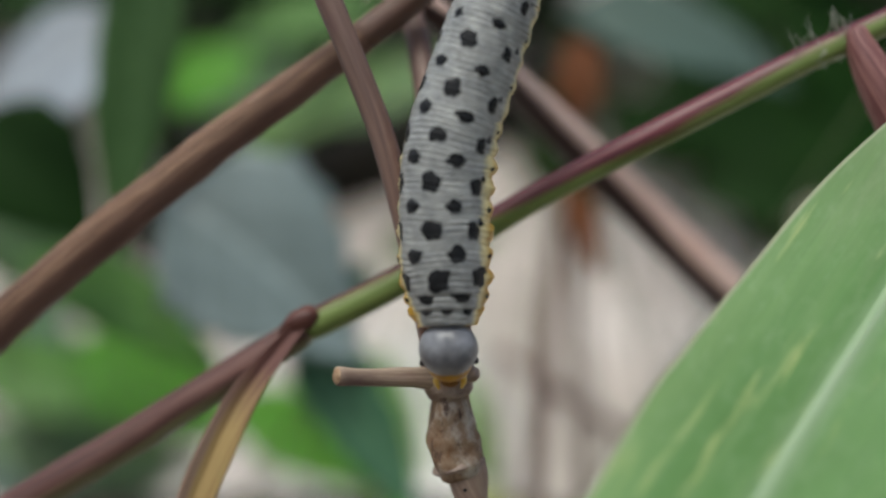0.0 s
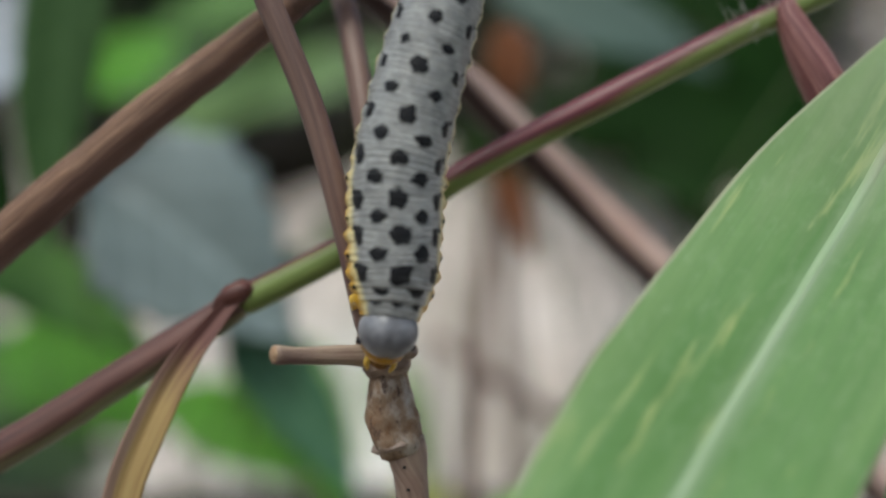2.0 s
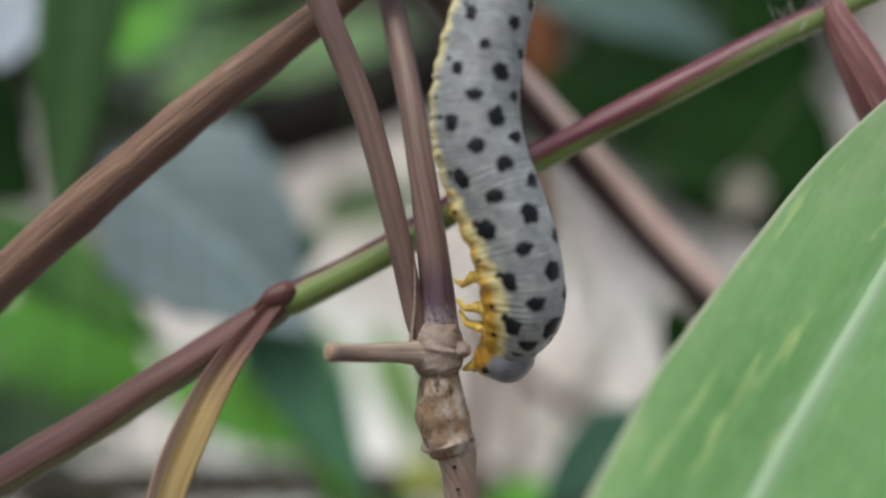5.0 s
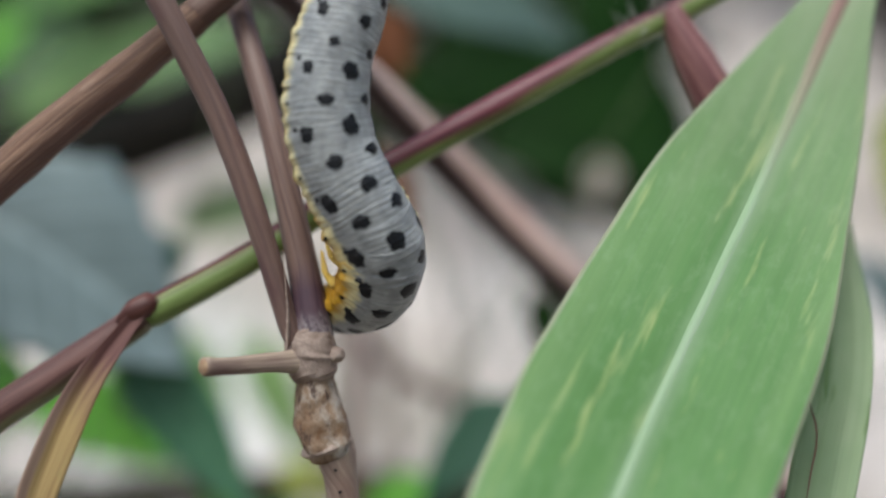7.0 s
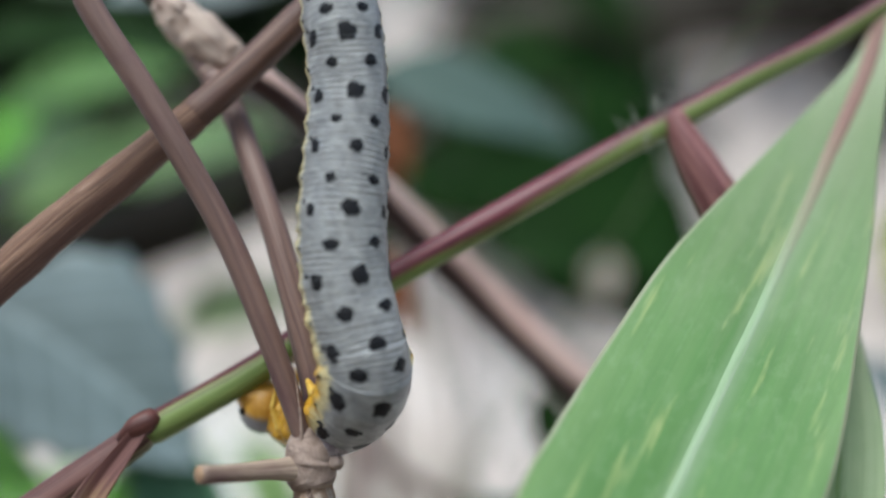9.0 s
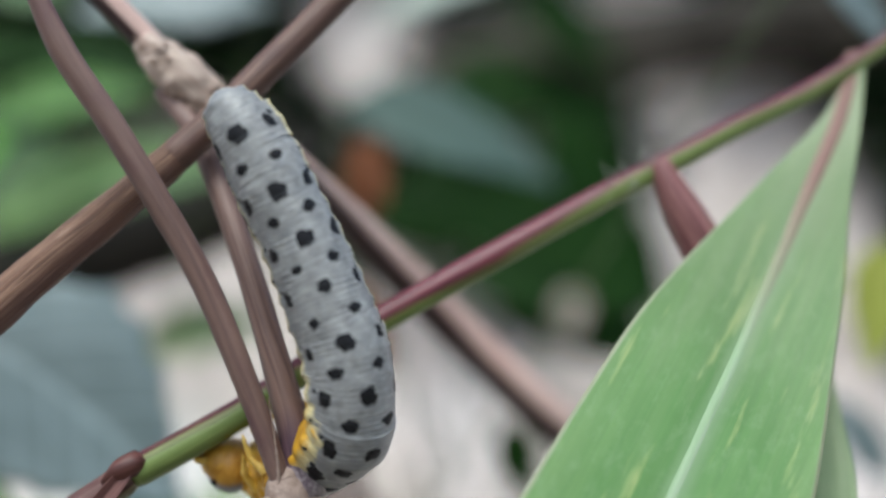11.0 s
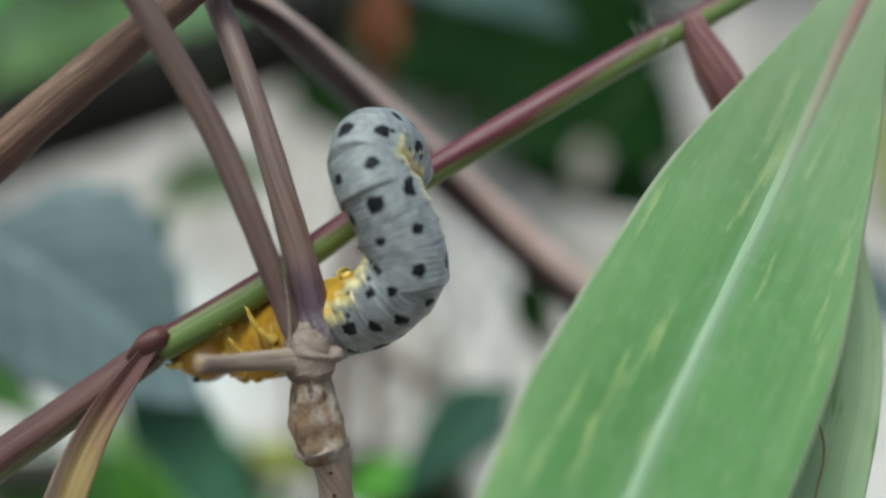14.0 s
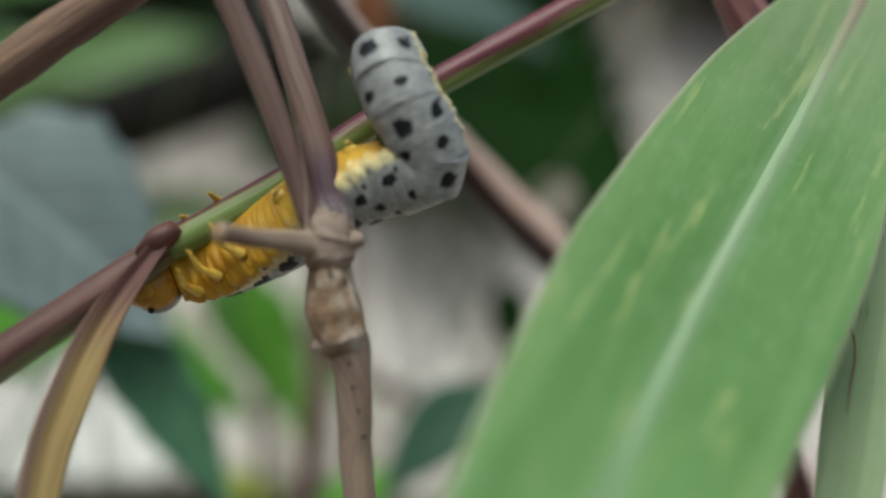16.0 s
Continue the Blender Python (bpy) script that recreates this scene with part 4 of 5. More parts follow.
    stick("thin_stem", "thin slanting brown stem", [(0.5, 72, -3), (6.2, 70, -6.9), (14.3, 68, -12.1), (22.1, 68, -16.8), (34.8, 66, -24.8)], [0.6, 0.9, 0.9, 0.9, 1.0], MAUVE)
    stick("maroon_stem", "short dark red stem standing behind the leaf", [(33, 13, -13.1), (33.7, 13, -15.7), (34.2, 13, -18.6), (34.5, 13, -22.8)], [0.5, 0.85, 0.9, 0.9], MAROON)
    return ivy, lime


def hedge():
    """A loose mass of leaves over the bank, their shade put into the colour."""
    rnd = random.Random(12)
    verts, faces, tags = [], [], []
    gaps = [(106, 78, 19, 13), (72, 134, 34, 16), (38, 125, 22, 42), (-80, 62, 27, 14), (-24, 80, 13, 8),
            (176, 88, 42, 25), (146, 148, 34, 30), (158, 57, 20, 20), (166, 70, 27, 17), (206, 56, 24, 30)]
    made = 0
    while made < 3600:
        x, z = rnd.uniform(-230, 270), rnd.uniform(8, 190)
        y = 330 + 42 * math.log((z + 150) / (250 - z)) - rnd.uniform(6, 46)
        floor_z = 32 + 30 * math.sin(x * 0.037 + 2.0) + (34 if x < 18 else 28 if x < 135 else 0)
        if z < floor_z or any(((x - a) / c) ** 2 + ((z - b) / d) ** 2 < 1 for a, b, c, d in gaps):
            continue
        made += 1
        n = len(verts)
        l, w = rnd.uniform(12, 26), rnd.uniform(4, 8)
        m = Matrix.Translation((x, y, z)) @ Euler((rnd.uniform(-0.9, 0.9), rnd.uniform(-0.7, 0.7), rnd.uniform(0, 6.28))).to_matrix().to_4x4()
        for px, py, pz in ((0, -l / 2, -1), (w, -l * 0.1, 0), (w * 0.6, l * 0.25, 0.4), (0, l / 2, -1.5), (-w * 0.6, l * 0.25, 0.4), (-w, -l * 0.1, 0), (0, 0, -1.0)):
            verts.append((m @ Vector((px, py, pz))) * MM)
        for a, b in ((0, 1), (1, 2), (2, 3), (3, 4), (4, 5), (5, 0)):
            faces.append((n + a, n + b, n + 6))
    me = bpy.data.meshes.new("hedge")
    me.from_pydata(verts, [], faces)
    me.materials.append(HEDGE)
    tagged(new("hedge", me), "mass of small leaves with deep shade put into their near-black colour", "hedge", kind="stuff")


IVY, LIME = background()
hedge()


# ---- the spotted larva ----
RINGS = 24
PITCH = 1.347
SPINES = {}


def crawl(t, points, marks):
    """The larva's middle line from head to tail (mm), and marks on it: ring, way along the line (mm), which way the back faces."""
    SPINES[t] = (points, marks)


def girth(i):
    u = max(0.0, i / (RINGS - 1))
    neck = 1 - 0.3 * max(0.0, 1 - (i + 0.6) / 3.2) ** 1.5
    return neck * 2.42 * (0.86 + 0.16 * math.sin(math.pi * min(1, u * 1.25 + 0.1))) * (1 if u < 0.8 else 1 - 0.36 * ((u - 0.8) / 0.2) ** 1.6)


def half_length(i):
    return PITCH * (0.6, 0.6, 0.62, 0.7, 0.8)[i] if i < 5 else PITCH * 0.86


def ring_surface(i, a, y):
    """Place on the skin of ring i: a = angle from the back, y = along the body."""
    h = half_length(i)
    s = y / h
    fold = math.cos(2 * math.pi * y / (PITCH / 4) + 1.3 * math.sin(3 * a + i) + 2.2 * noise.noise(Vector((a * 1.1, i * 2.3, y * 0.6))))
    r = girth(i - y / PITCH) * (1 - 0.06 * max(0.0, abs(s) - 0.5) ** 1.5) + (0.03 if i < 9 else 0.02) * fold * max(0.0, 0.55 + noise.noise(Vector((a * 1.3, y * 1.1, i * 3.7))))
    if i == RINGS - 1 and s < 0:
        r *= math.sqrt(max(0.02, 1 - s * s))
    side = math.exp(-((abs(a) - 1.72) / 0.27) ** 2)
    lobe = 0.5 + 0.5 * math.cos(2 * math.pi * y / PITCH + 0.8 * noise.noise(Vector((i * 1.7, 3, 0))))
    r += side * (1.25 if i < 8 else 0.8) * (0.12 + 0.2 * lobe + 0.1 * noise.noise(Vector((i * 4.1, a, y * 2))))
    r += 0.34 * max(0.0, 1 - i / 8) * math.exp(-((abs(a) - 2.35) / 0.3) ** 2) * (0.5 + 0.5 * math.cos(4 * math.pi * y / PITCH + 2.5 * noise.noise(Vector((i * 2.9, 7, a)))))
    belly = 1 if math.cos(a) > 0 else 0.86
    return Vector((r * math.sin(a), y, r * math.cos(a) * belly))


def ring_mesh(i):
    bm = bmesh.new()
    fl = bm.verts.layers.float.new("flank")
    sk = bm.verts.layers.float_vector.new("skin")
    h = half_length(i)
    rows, n, m = [], 60, 37
    for k in range(m):
        y = -h + 2 * h * k / (m - 1)
        row = []
        for j in range(n):
            a = -math.pi + 2 * math.pi * j / n
            p = ring_surface(i, a, y)
            p *= 1 + 0.008 * noise.noise(p * 2.2 + Vector((0, i * 5.0, 0)))
            v = bm.verts.new(Vector((p.x, y, p.z)) * MM)
            v[fl] = abs(a) / math.pi + (0.14, 0.12, 0.11, 0.1, 0.09, 0.07)[min(i, 5)] * (1 if i < 8 else 0.4 if i < 10 else 0)
            v[sk] = Vector((p.x, y - i * PITCH, p.z))
            row.append(v)
        rows.append(row)
    for a, b in zip(rows, rows[1:]):
        for j in range(n):
            bm.faces.new((a[j], a[(j + 1) % n], b[(j + 1) % n], b[j]))
    bm.faces.new(rows[0])
    bm.faces.new(list(reversed(rows[-1])))
    return bm


def spot_mesh(i, a0, y0, rx, ry, seed, clover=0.0):
    """A black spot that lies on the folds: ragged, and where asked notched like a clover."""
    bm = bmesh.new()
    g = girth(i)
    rings, n, m = [], 28, 6
    for k in range(m):
        f = k / (m - 1)
        row = []
        for j in range(n):
            c = 2 * math.pi * j / n
            w = 1 + 0.42 * noise.noise(Vector((math.cos(c) * 1.5, math.sin(c) * 1.5, seed * 3.7))) + 0.14 * noise.noise(Vector((math.cos(c) * 4, math.sin(c) * 4, seed * 5.1)))
            w *= 1 + clover * math.cos(4 * c + 0.5 * math.sin(seed * 9))
            y = y0 + ry * f * w * math.sin(c)
            p = ring_surface(i, a0 + rx * f * w * math.cos(c) / g, y)
            up = Vector((p.x, 0, p.z)).normalized()
            row.append(bm.verts.new((p + up * (0.05 - 0.04 * f * f)) * MM))
        rings.append(row)
    for a, b in zip(rings, rings[1:]):
        for j in range(n):
            bm.faces.new((a[j], a[(j + 1) % n], b[(j + 1) % n], b[j]))
    bmesh.ops.remove_doubles(bm, verts=bm.verts, dist=0.000002)
    return bm


def leg_mesh(i, side, thorax):
    g = girth(i)
    if thorax:
        p = Vector((side * g * 0.5, 0, -g * 0.72))
        q = [p, p + Vector((side * 0.4, 0.0, -0.4)), p + Vector((side * 0.75, -0.15, -0.95)), p + Vector((side * 0.8, -0.16, -1.12)), p + Vector((side * 0.7, 0.15, -1.75)),
             p + Vector((side * 0.58, 0.36, -2.2)), p + Vector((side * 0.52, 0.38, -2.35)), p + Vector((side * 0.28, 0.36, -2.95)), p + Vector((side * 0.14, 0.3, -3.3)), p + Vector((side * 0.0, 0.38, -3.55))]
        return tube(q, [0.6, 0.5, 0.3, 0.34, 0.22, 0.17, 0.21, 0.14, 0.1, 0.03], 14, 0.08, 0.12, seed=i)
    p = Vector((side * g * 0.42, 0, -g * 0.7))
    return tube([p, p + Vector((side * 0.12, 0, -0.3)), p + Vector((side * 0.06, 0.04, -0.62))], [0.55, 0.4, 0.16], 12, 0.15, 0.2, seed=i)


def head_mesh():
    bm = bmesh.new()
    bmesh.ops.create_uvsphere(bm, u_segments=28, v_segments=20, radius=1)
    for v in bm.verts:
        x, y, z = v.co
        cleft = 0.05 * math.exp(-(x / 0.12) ** 2) * max(0, z + y * 0.6)
        f = 1 - cleft
        v.co = Vector((x * 1.66 * f, y * 1.55 * f, z * 1.64 * f)) * MM
    return bm


def larva():
    th = thing("sawfly_larva", (0, 0, 0), "grey black-spotted larva with yellow belly and legs climbing stalks", "larva")
    rnd = random.Random(3)
    head = part("head", head_mesh(), SKULL, th, "smooth grey head capsule")
    part("face", blob(0, 0.55, -0.62, 1.36, 1.32, 1.06, 1), FACE, head, "yellow-orange face")
    part("mouth", blob(0, 1.75, -1.15, 0.6, 0.4, 0.4, 2), CLAW, head, "brown jaws")
    for s in (-1, 1):
        part("palp", tube([(s * 0.55, 1.3, -1.1), (s * 0.75, 1.8, -1.35), (s * 0.62, 2.2, -1.6)], [0.3, 0.2, 0.08], 10, 0.12, 0.15, seed=s + 3), FOOT, head, "short yellow feeler")
        part("eye", blob(s * 1.46, 0.7, -0.3, 0.2, 0.22, 0.22, 3, 0), SPOT, head, "small black eye")
    rings = []
    for i in range(RINGS):
        ob = part("body_ring", ring_mesh(i), SKIN, th)
        rings.append(ob)
        big = 1.12 - 0.36 * min(1, max(0, i - 4) / 9) + (0.12 if i > 15 else 0)
        if i == 0:
            spots = [(0.0, 0.0, 0.36, 0.32, 0.1), (0.75, 0.0, 0.34, 0.3, 0), (-0.75, 0.0, 0.34, 0.3, 0)]
        elif i > 22:
            spots = []
        elif i == 22:
            spots = [(0.0, 0.1, 0.34, 0.26, 0), (0.85, -0.3, 0.34, 0.26, 0), (-0.85, -0.3, 0.34, 0.26, 0)]
        elif i % 2 == 0:
            spots = [(0.0, 0.0, 0.58, 0.55, -0.05), (1.06, 0.05, 0.46, 0.54, -0.03), (-1.06, 0.05, 0.46, 0.54, -0.03),
                     (1.3, -0.42, 0.22, 0.2, 0), (-1.3, -0.42, 0.22, 0.2, 0)]
        else:
            spots = [(0.52, 0.0, 0.52, 0.38, 0.05), (-0.52, 0.0, 0.52, 0.38, 0.05), (1.52, 0.1, 0.13, 0.13, 0), (-1.52, 0.1, 0.13, 0.13, 0)]
        for a, y, rx, ry, cl in spots:
            k = big * rnd.uniform(0.85, 1.1)
            part("spot", spot_mesh(i, a + rnd.uniform(-0.03, 0.03), y + rnd.uniform(-0.06, 0.06), rx * k, ry * k, rnd.random() * 9, cl), SPOT, ob)
        if i in (0, 2, 4):
            for s in (-1, 1):
                part("leg", leg_mesh(i, s, True), FOOT, ob, "jointed yellow leg")
        elif 8 <= i <= 20 and i % 2 == 0 or i == 23:
            for s in (-1, 1):
                part("proleg", leg_mesh(i, s, False), FOOT, ob, "stubby yellow proleg")
    return th, head, rings


def spine_nodes(points, marks):
    """Head and RINGS stations from head to tail: place and back."""
    line = [p for p, _ in spline(points, 0.4)]
    acc = [0.0]
    for a, b in zip(line, line[1:]):
        acc.append(acc[-1] + (b - a).length)
    out = []
    for i in range(-1, RINGS):
        if i < 0:
            d, back = max(0.0, marks[0][1] - 2.05), Vector(marks[0][2])
        else:
            j = max(0, min(len(marks) - 2, sum(m[0] <= i for m in marks) - 1))
            (r0, d0, b0), (r1, d1, b1) = marks[j], marks[j + 1]
            f = (i - r0) / (r1 - r0)
            d, back = d0 + (d1 - d0) * f, Vector(b0).lerp(Vector(b1), f)
        k = max(0, min(len(acc) - 2, int(np.searchsorted(acc, d)) - 1))
        s = (d - acc[k]) / max(1e-6, acc[k + 1] - acc[k])
        out.append((line[k].lerp(line[k + 1], s), back))
    return out


def larva_rows():
    crawl(0, [(-1.19, -3.6, 1.7), (-1.33, -3.35, 4.66), (-1.47, -3.29, 7.63), (-1.45, -3.3, 10.6), (-1.1, -3.32, 13.55), (-0.21, -3.31, 16.38), (0.74, -3.31, 19.2), (1.75, -3.25, 21.99), (2.22, -2.92, 24.9), (2.42, -2.65, 27.85), (2.61, -2.38, 30.81), (2.8, -2.11, 33.76)],
          [(0, 2.29, (0.05, -1, 0.06)), (2, 4.03, (-0.08, -1, 0.02)), (4, 6.77, (-0.22, -0.98, -0.01)), (6, 9.29, (-0.24, -0.97, 0.02)), (8, 11.77, (-0.23, -0.97, 0.05)), (10, 14.29, (-0.22, -0.97, 0.07)), (12, 17.08, (-0.21, -0.97, 0.07)), (23, 31.90, (-0.21, -0.97, 0.07))])
    crawl(0.5, [(-1.48, -3.6, 1.67), (-1.12, -3.34, 4.56), (-1.21, -3.29, 7.48), (-1.24, -3.3, 10.41), (-0.73, -3.3, 13.29), (0.07, -3.3, 16.11), (0.96, -3.3, 18.9), (1.9, -3.25, 21.67), (2.41, -2.92, 24.52), (2.62, -2.66, 27.43), (2.79, -2.4, 30.35), (2.98, -2.14, 33.26)],
          [(0, 2.09, (-0.05, -1, 0.03)), (2, 3.69, (-0.05, -1, 0.03)), (4, 6.30, (-0.05, -1, -0.01)), (6, 8.81, (-0.04, -1, 0)), (8, 11.31, (-0.1, -0.99, 0.02)), (10, 13.76, (-0.09, -1, 0.03)), (12, 16.61, (-0.1, -0.99, 0.03)), (23, 31.43, (-0.1, -0.99, 0.03))])
    crawl(1, [(-1.76, -3.6, 1.63), (-1.01, -3.35, 4.41), (-0.84, -3.29, 7.28), (-0.75, -3.29, 10.17), (-0.4, -3.3, 13.03), (0.39, -3.3, 15.82), (1.28, -3.3, 18.57), (2.15, -3.25, 21.33), (2.71, -2.93, 24.13), (2.91, -2.67, 27), (3.08, -2.42, 29.88), (3.26, -2.17, 32.75)],
          [(0, 2.09, (0.07, -1, 0.02)), (2, 3.69, (0.07, -1, 0.02)), (4, 6.16, (0.07, -1, -0.01)), (6, 8.52, (0.07, -1, -0)), (8, 11.00, (0.08, -1, -0.02)), (10, 13.43, (0.09, -1, -0.03)), (12, 16.20, (0.09, -1, -0.03)), (23, 31.02, (0.09, -1, -0.03))])
    crawl(1.5, [(-2.09, -3.6, 1.6), (-1.33, -3.34, 4.58), (-1.09, -3.3, 7.65), (-1, -3.3, 10.74), (-0.39, -3.3, 13.76), (0.52, -3.3, 16.71), (1.36, -3.32, 19.68), (2.27, -3.07, 22.61), (2.56, -2.79, 25.67), (2.74, -2.52, 28.74), (2.92, -2.26, 31.81)],
          [(0, 2.02, (0.08, -1, 0.02)), (2, 3.62, (0.08, -1, 0.02)), (4, 5.89, (0.08, -1, -0.01)), (6, 8.08, (0.08, -1, 0)), (8, 10.31, (0.08, -1, -0.01)), (10, 12.49, (0.05, -1, -0.01)), (12, 15.15, (0.01, -1, -0)), (14, 18.11, (-0.01, -1, -0.01)), (23, 30.09, (-0.01, -1, -0.01))])
    crawl(2, [(-1.1, -3.7, 1.6), (-0.75, -3.41, 4.57), (-0.64, -3.29, 7.56), (-0.44, -3.3, 10.56), (0.23, -3.3, 13.49), (1.04, -3.3, 16.38), (1.93, -3.32, 19.25), (2.7, -3, 22.11), (2.97, -2.7, 25.08), (3.21, -2.4, 28.06), (3.44, -2.1, 31.04)],
          [(0, 1.51, (0.23, -0.97, 0.08)), (2, 3.11, (0.23, -0.97, 0.08)), (4, 5.22, (0.16, -0.99, -0)), (6, 7.21, (0.09, -1, -0)), (8, 9.38, (0.02, -1, -0)), (10, 11.65, (-0, -1, 0)), (12, 14.42, (-0.01, -1, 0)), (23, 29.24, (-0.01, -1, 0))])
    crawl(2.5, [(0.6, -5.2, 2.9), (-0.09, -4.03, 5.44), (-0.41, -3.34, 8.21), (-0.03, -3.3, 11.06), (0.52, -3.3, 13.89), (1.12, -3.32, 16.71), (1.97, -3.1, 19.4), (2.28, -2.83, 22.26), (2.52, -2.58, 25.12), (2.75, -2.32, 27.98), (2.97, -2.07, 30.85)],
          [(0, 0.41, (0.28, -0.85, 0.45)), (2, 2.01, (0.28, -0.85, 0.45)), (4, 4.10, (0.23, -0.93, 0.3)), (6, 6.50, (0.14, -0.99, 0.03)), (8, 8.46, (-0.1, -0.99, 0.01)), (10, 10.58, (-0.12, -0.99, 0.02)), (12, 13.22, (-0.1, -1, 0.01)), (23, 28.04, (-0.1, -1, 0.01))])
    crawl(3, [(2.9, -3.6, 0.2), (1.9, -3.58, 2.85), (1.22, -3.39, 5.61), (0.51, -3.3, 8.35), (0.3, -3.3, 11.18), (0.65, -3.3, 14), (1.22, -3.32, 16.78), (2.02, -3.13, 19.48), (2.34, -2.87, 22.29), (2.56, -2.64, 25.11), (2.76, -2.41, 27.94), (2.96, -2.17, 30.76)],
          [(0, 1.63, (0.62, -0.76, 0.21)), (2, 3.23, (0.62, -0.76, 0.21)), (4, 5.65, (0.55, -0.81, 0.19)), (6, 8.29, (0.45, -0.88, 0.11)), (8, 10.74, (0.32, -0.95, -0)), (10, 13.01, (0.33, -0.94, -0.05)), (12, 15.63, (0.37, -0.93, -0.09)), (23, 30.45, (0.37, -0.93, -0.09))])
    crawl(3.5, [(3.6, -3.4, -1.4), (3.06, -3.38, 1.55), (2.31, -3.26, 4.45), (1.42, -3.19, 7.31), (0.62, -3.2, 10.19), (0.65, -3.2, 13.17), (1.28, -3.21, 16.1), (1.97, -3.02, 18.98), (2.19, -2.86, 21.97), (2.36, -2.7, 24.95), (2.52, -2.55, 27.94), (2.69, -2.4, 30.93)],
          [(0, 2.26, (0.62, -0.76, 0.19)), (2, 3.86, (0.62, -0.76, 0.19)), (4, 6.81, (0.57, -0.8, 0.19)), (6, 9.49, (0.45, -0.88, 0.15)), (8, 12.15, (0.37, -0.93, 0.06)), (10, 14.65, (0.35, -0.94, -0.05)), (12, 17.35, (0.3, -0.95, -0.08)), (23, 32.17, (0.3, -0.95, -0.08))])
    crawl(4, [(3.92, -2.6, -1.2), (3.58, -2.76, 1.75), (2.82, -2.93, 4.61), (1.81, -3, 7.4), (0.76, -3.09, 10.17), (0.42, -3.2, 13.09), (0.87, -3.2, 16.03), (1.51, -3.21, 18.92), (2.17, -3.02, 21.79), (2.39, -2.86, 24.75), (2.55, -2.72, 27.71), (2.71, -2.57, 30.66)],
          [(0, 1.90, (0.69, -0.71, 0.1)), (2, 3.50, (0.69, -0.71, 0.1)), (4, 6.42, (0.67, -0.71, 0.21)), (6, 9.38, (0.47, -0.87, 0.15)), (8, 12.10, (0.39, -0.92, 0.07)), (10, 14.59, (0.43, -0.9, -0.03)), (12, 17.02, (0.42, -0.91, -0.07)), (23, 31.84, (0.42, -0.91, -0.07))])
    crawl(6.5, [(0, 2, 1.5), (1.77, -0.11, 2.17), (3.34, -1.86, 3.8), (3.26, -2.82, 6.34), (2.33, -3.02, 9.04), (1.07, -3.09, 11.61), (0.3, -3.18, 14.37), (0.39, -3.22, 17.22), (1.04, -3.18, 20.02), (1.71, -3, 22.78), (1.97, -2.85, 25.63), (2.18, -2.7, 28.49), (2.38, -2.56, 31.35)],
          [(0, 2.30, (0.5, -0.35, -0.79)), (4, 6.78, (0.61, -0.72, -0.33)), (6, 9.71, (0.43, -0.9, 0.08)), (8, 12.99, (0.18, -0.98, 0.07)), (10, 15.84, (0.29, -0.96, 0.05)), (12, 18.70, (0.53, -0.85, -0.03)), (14, 21.64, (0.67, -0.72, -0.15)), (23, 33.62, (0.67, -0.72, -0.15))])
    crawl(7, [(-0.9, 3.6, 2.6), (1.05, 1.58, 3.07), (2.39, -0.72, 4.22), (2.75, -2.48, 6.32), (1.57, -3.02, 8.88), (0.41, -3.11, 11.52), (-0.01, -3.21, 14.38), (0.4, -3.21, 17.23), (1.43, -3.13, 19.93), (1.93, -2.94, 22.78), (2.28, -2.78, 25.65), (2.59, -2.61, 28.52), (2.91, -2.45, 31.4)],
          [(0, 2.30, (0.49, -0.33, -0.8)), (4, 7.44, (0.56, -0.64, -0.53)), (6, 9.36, (0.36, -0.92, -0.16)), (8, 12.39, (0.28, -0.95, 0.11)), (10, 15.82, (0.41, -0.91, 0.03)), (12, 19.03, (0.48, -0.87, -0.07)), (14, 21.98, (0.47, -0.87, -0.13)), (23, 33.96, (0.47, -0.87, -0.13))])
    crawl(7.5, [(-1.9, 3.6, 3.2), (0.35, 1.86, 3.18), (1.86, -0.49, 3.93), (2.64, -2.34, 5.83), (1.72, -3, 8.45), (0.82, -3.1, 11.2), (0.68, -3.19, 14.08), (0.99, -3.2, 16.96), (1.67, -3.21, 19.77), (2.58, -3.11, 22.52), (3.05, -2.93, 25.37), (3.32, -2.78, 28.25), (3.57, -2.63, 31.13)],
          [(0, 2.30, (0.49, -0.31, -0.82)), (4, 7.87, (0.53, -0.65, -0.55)), (6, 9.37, (0.38, -0.88, -0.28)), (8, 12.29, (0.28, -0.96, 0.05)), (10, 15.76, (0.3, -0.96, -0.02)), (12, 18.84, (0.31, -0.95, -0.03)), (14, 21.97, (0.38, -0.92, -0.1)), (16, 24.83, (0.3, -0.95, -0.06)), (23, 33.97, (0.3, -0.95, -0.06))])
    crawl(8, [(-3.1, 5, 3.3), (-0.83, 3.69, 2.53), (0.63, 1.37, 3.18), (1.48, -1.12, 4.23), (1.64, -2.89, 6.23), (1.14, -3.08, 9.01), (0.72, -3.13, 11.81), (0.73, -3.2, 14.64), (1.1, -3.2, 17.45), (1.64, -3.21, 20.23), (2.27, -3.21, 22.99), (2.85, -3.07, 25.76), (3.1, -2.93, 28.58), (3.19, -2.82, 31.41)],
          [(0, 2.30, (0.2, 0.45, -0.87)), (6, 10.60, (0.51, -0.78, -0.37)), (8, 13.36, (0.47, -0.88, 0.04)), (10, 17.14, (0.42, -0.91, -0)), (12, 20.52, (0.42, -0.91, -0.05)), (14, 23.78, (0.5, -0.86, -0.09)), (16, 26.90, (0.47, -0.88, -0.11)), (23, 36.04, (0.47, -0.88, -0.11))])
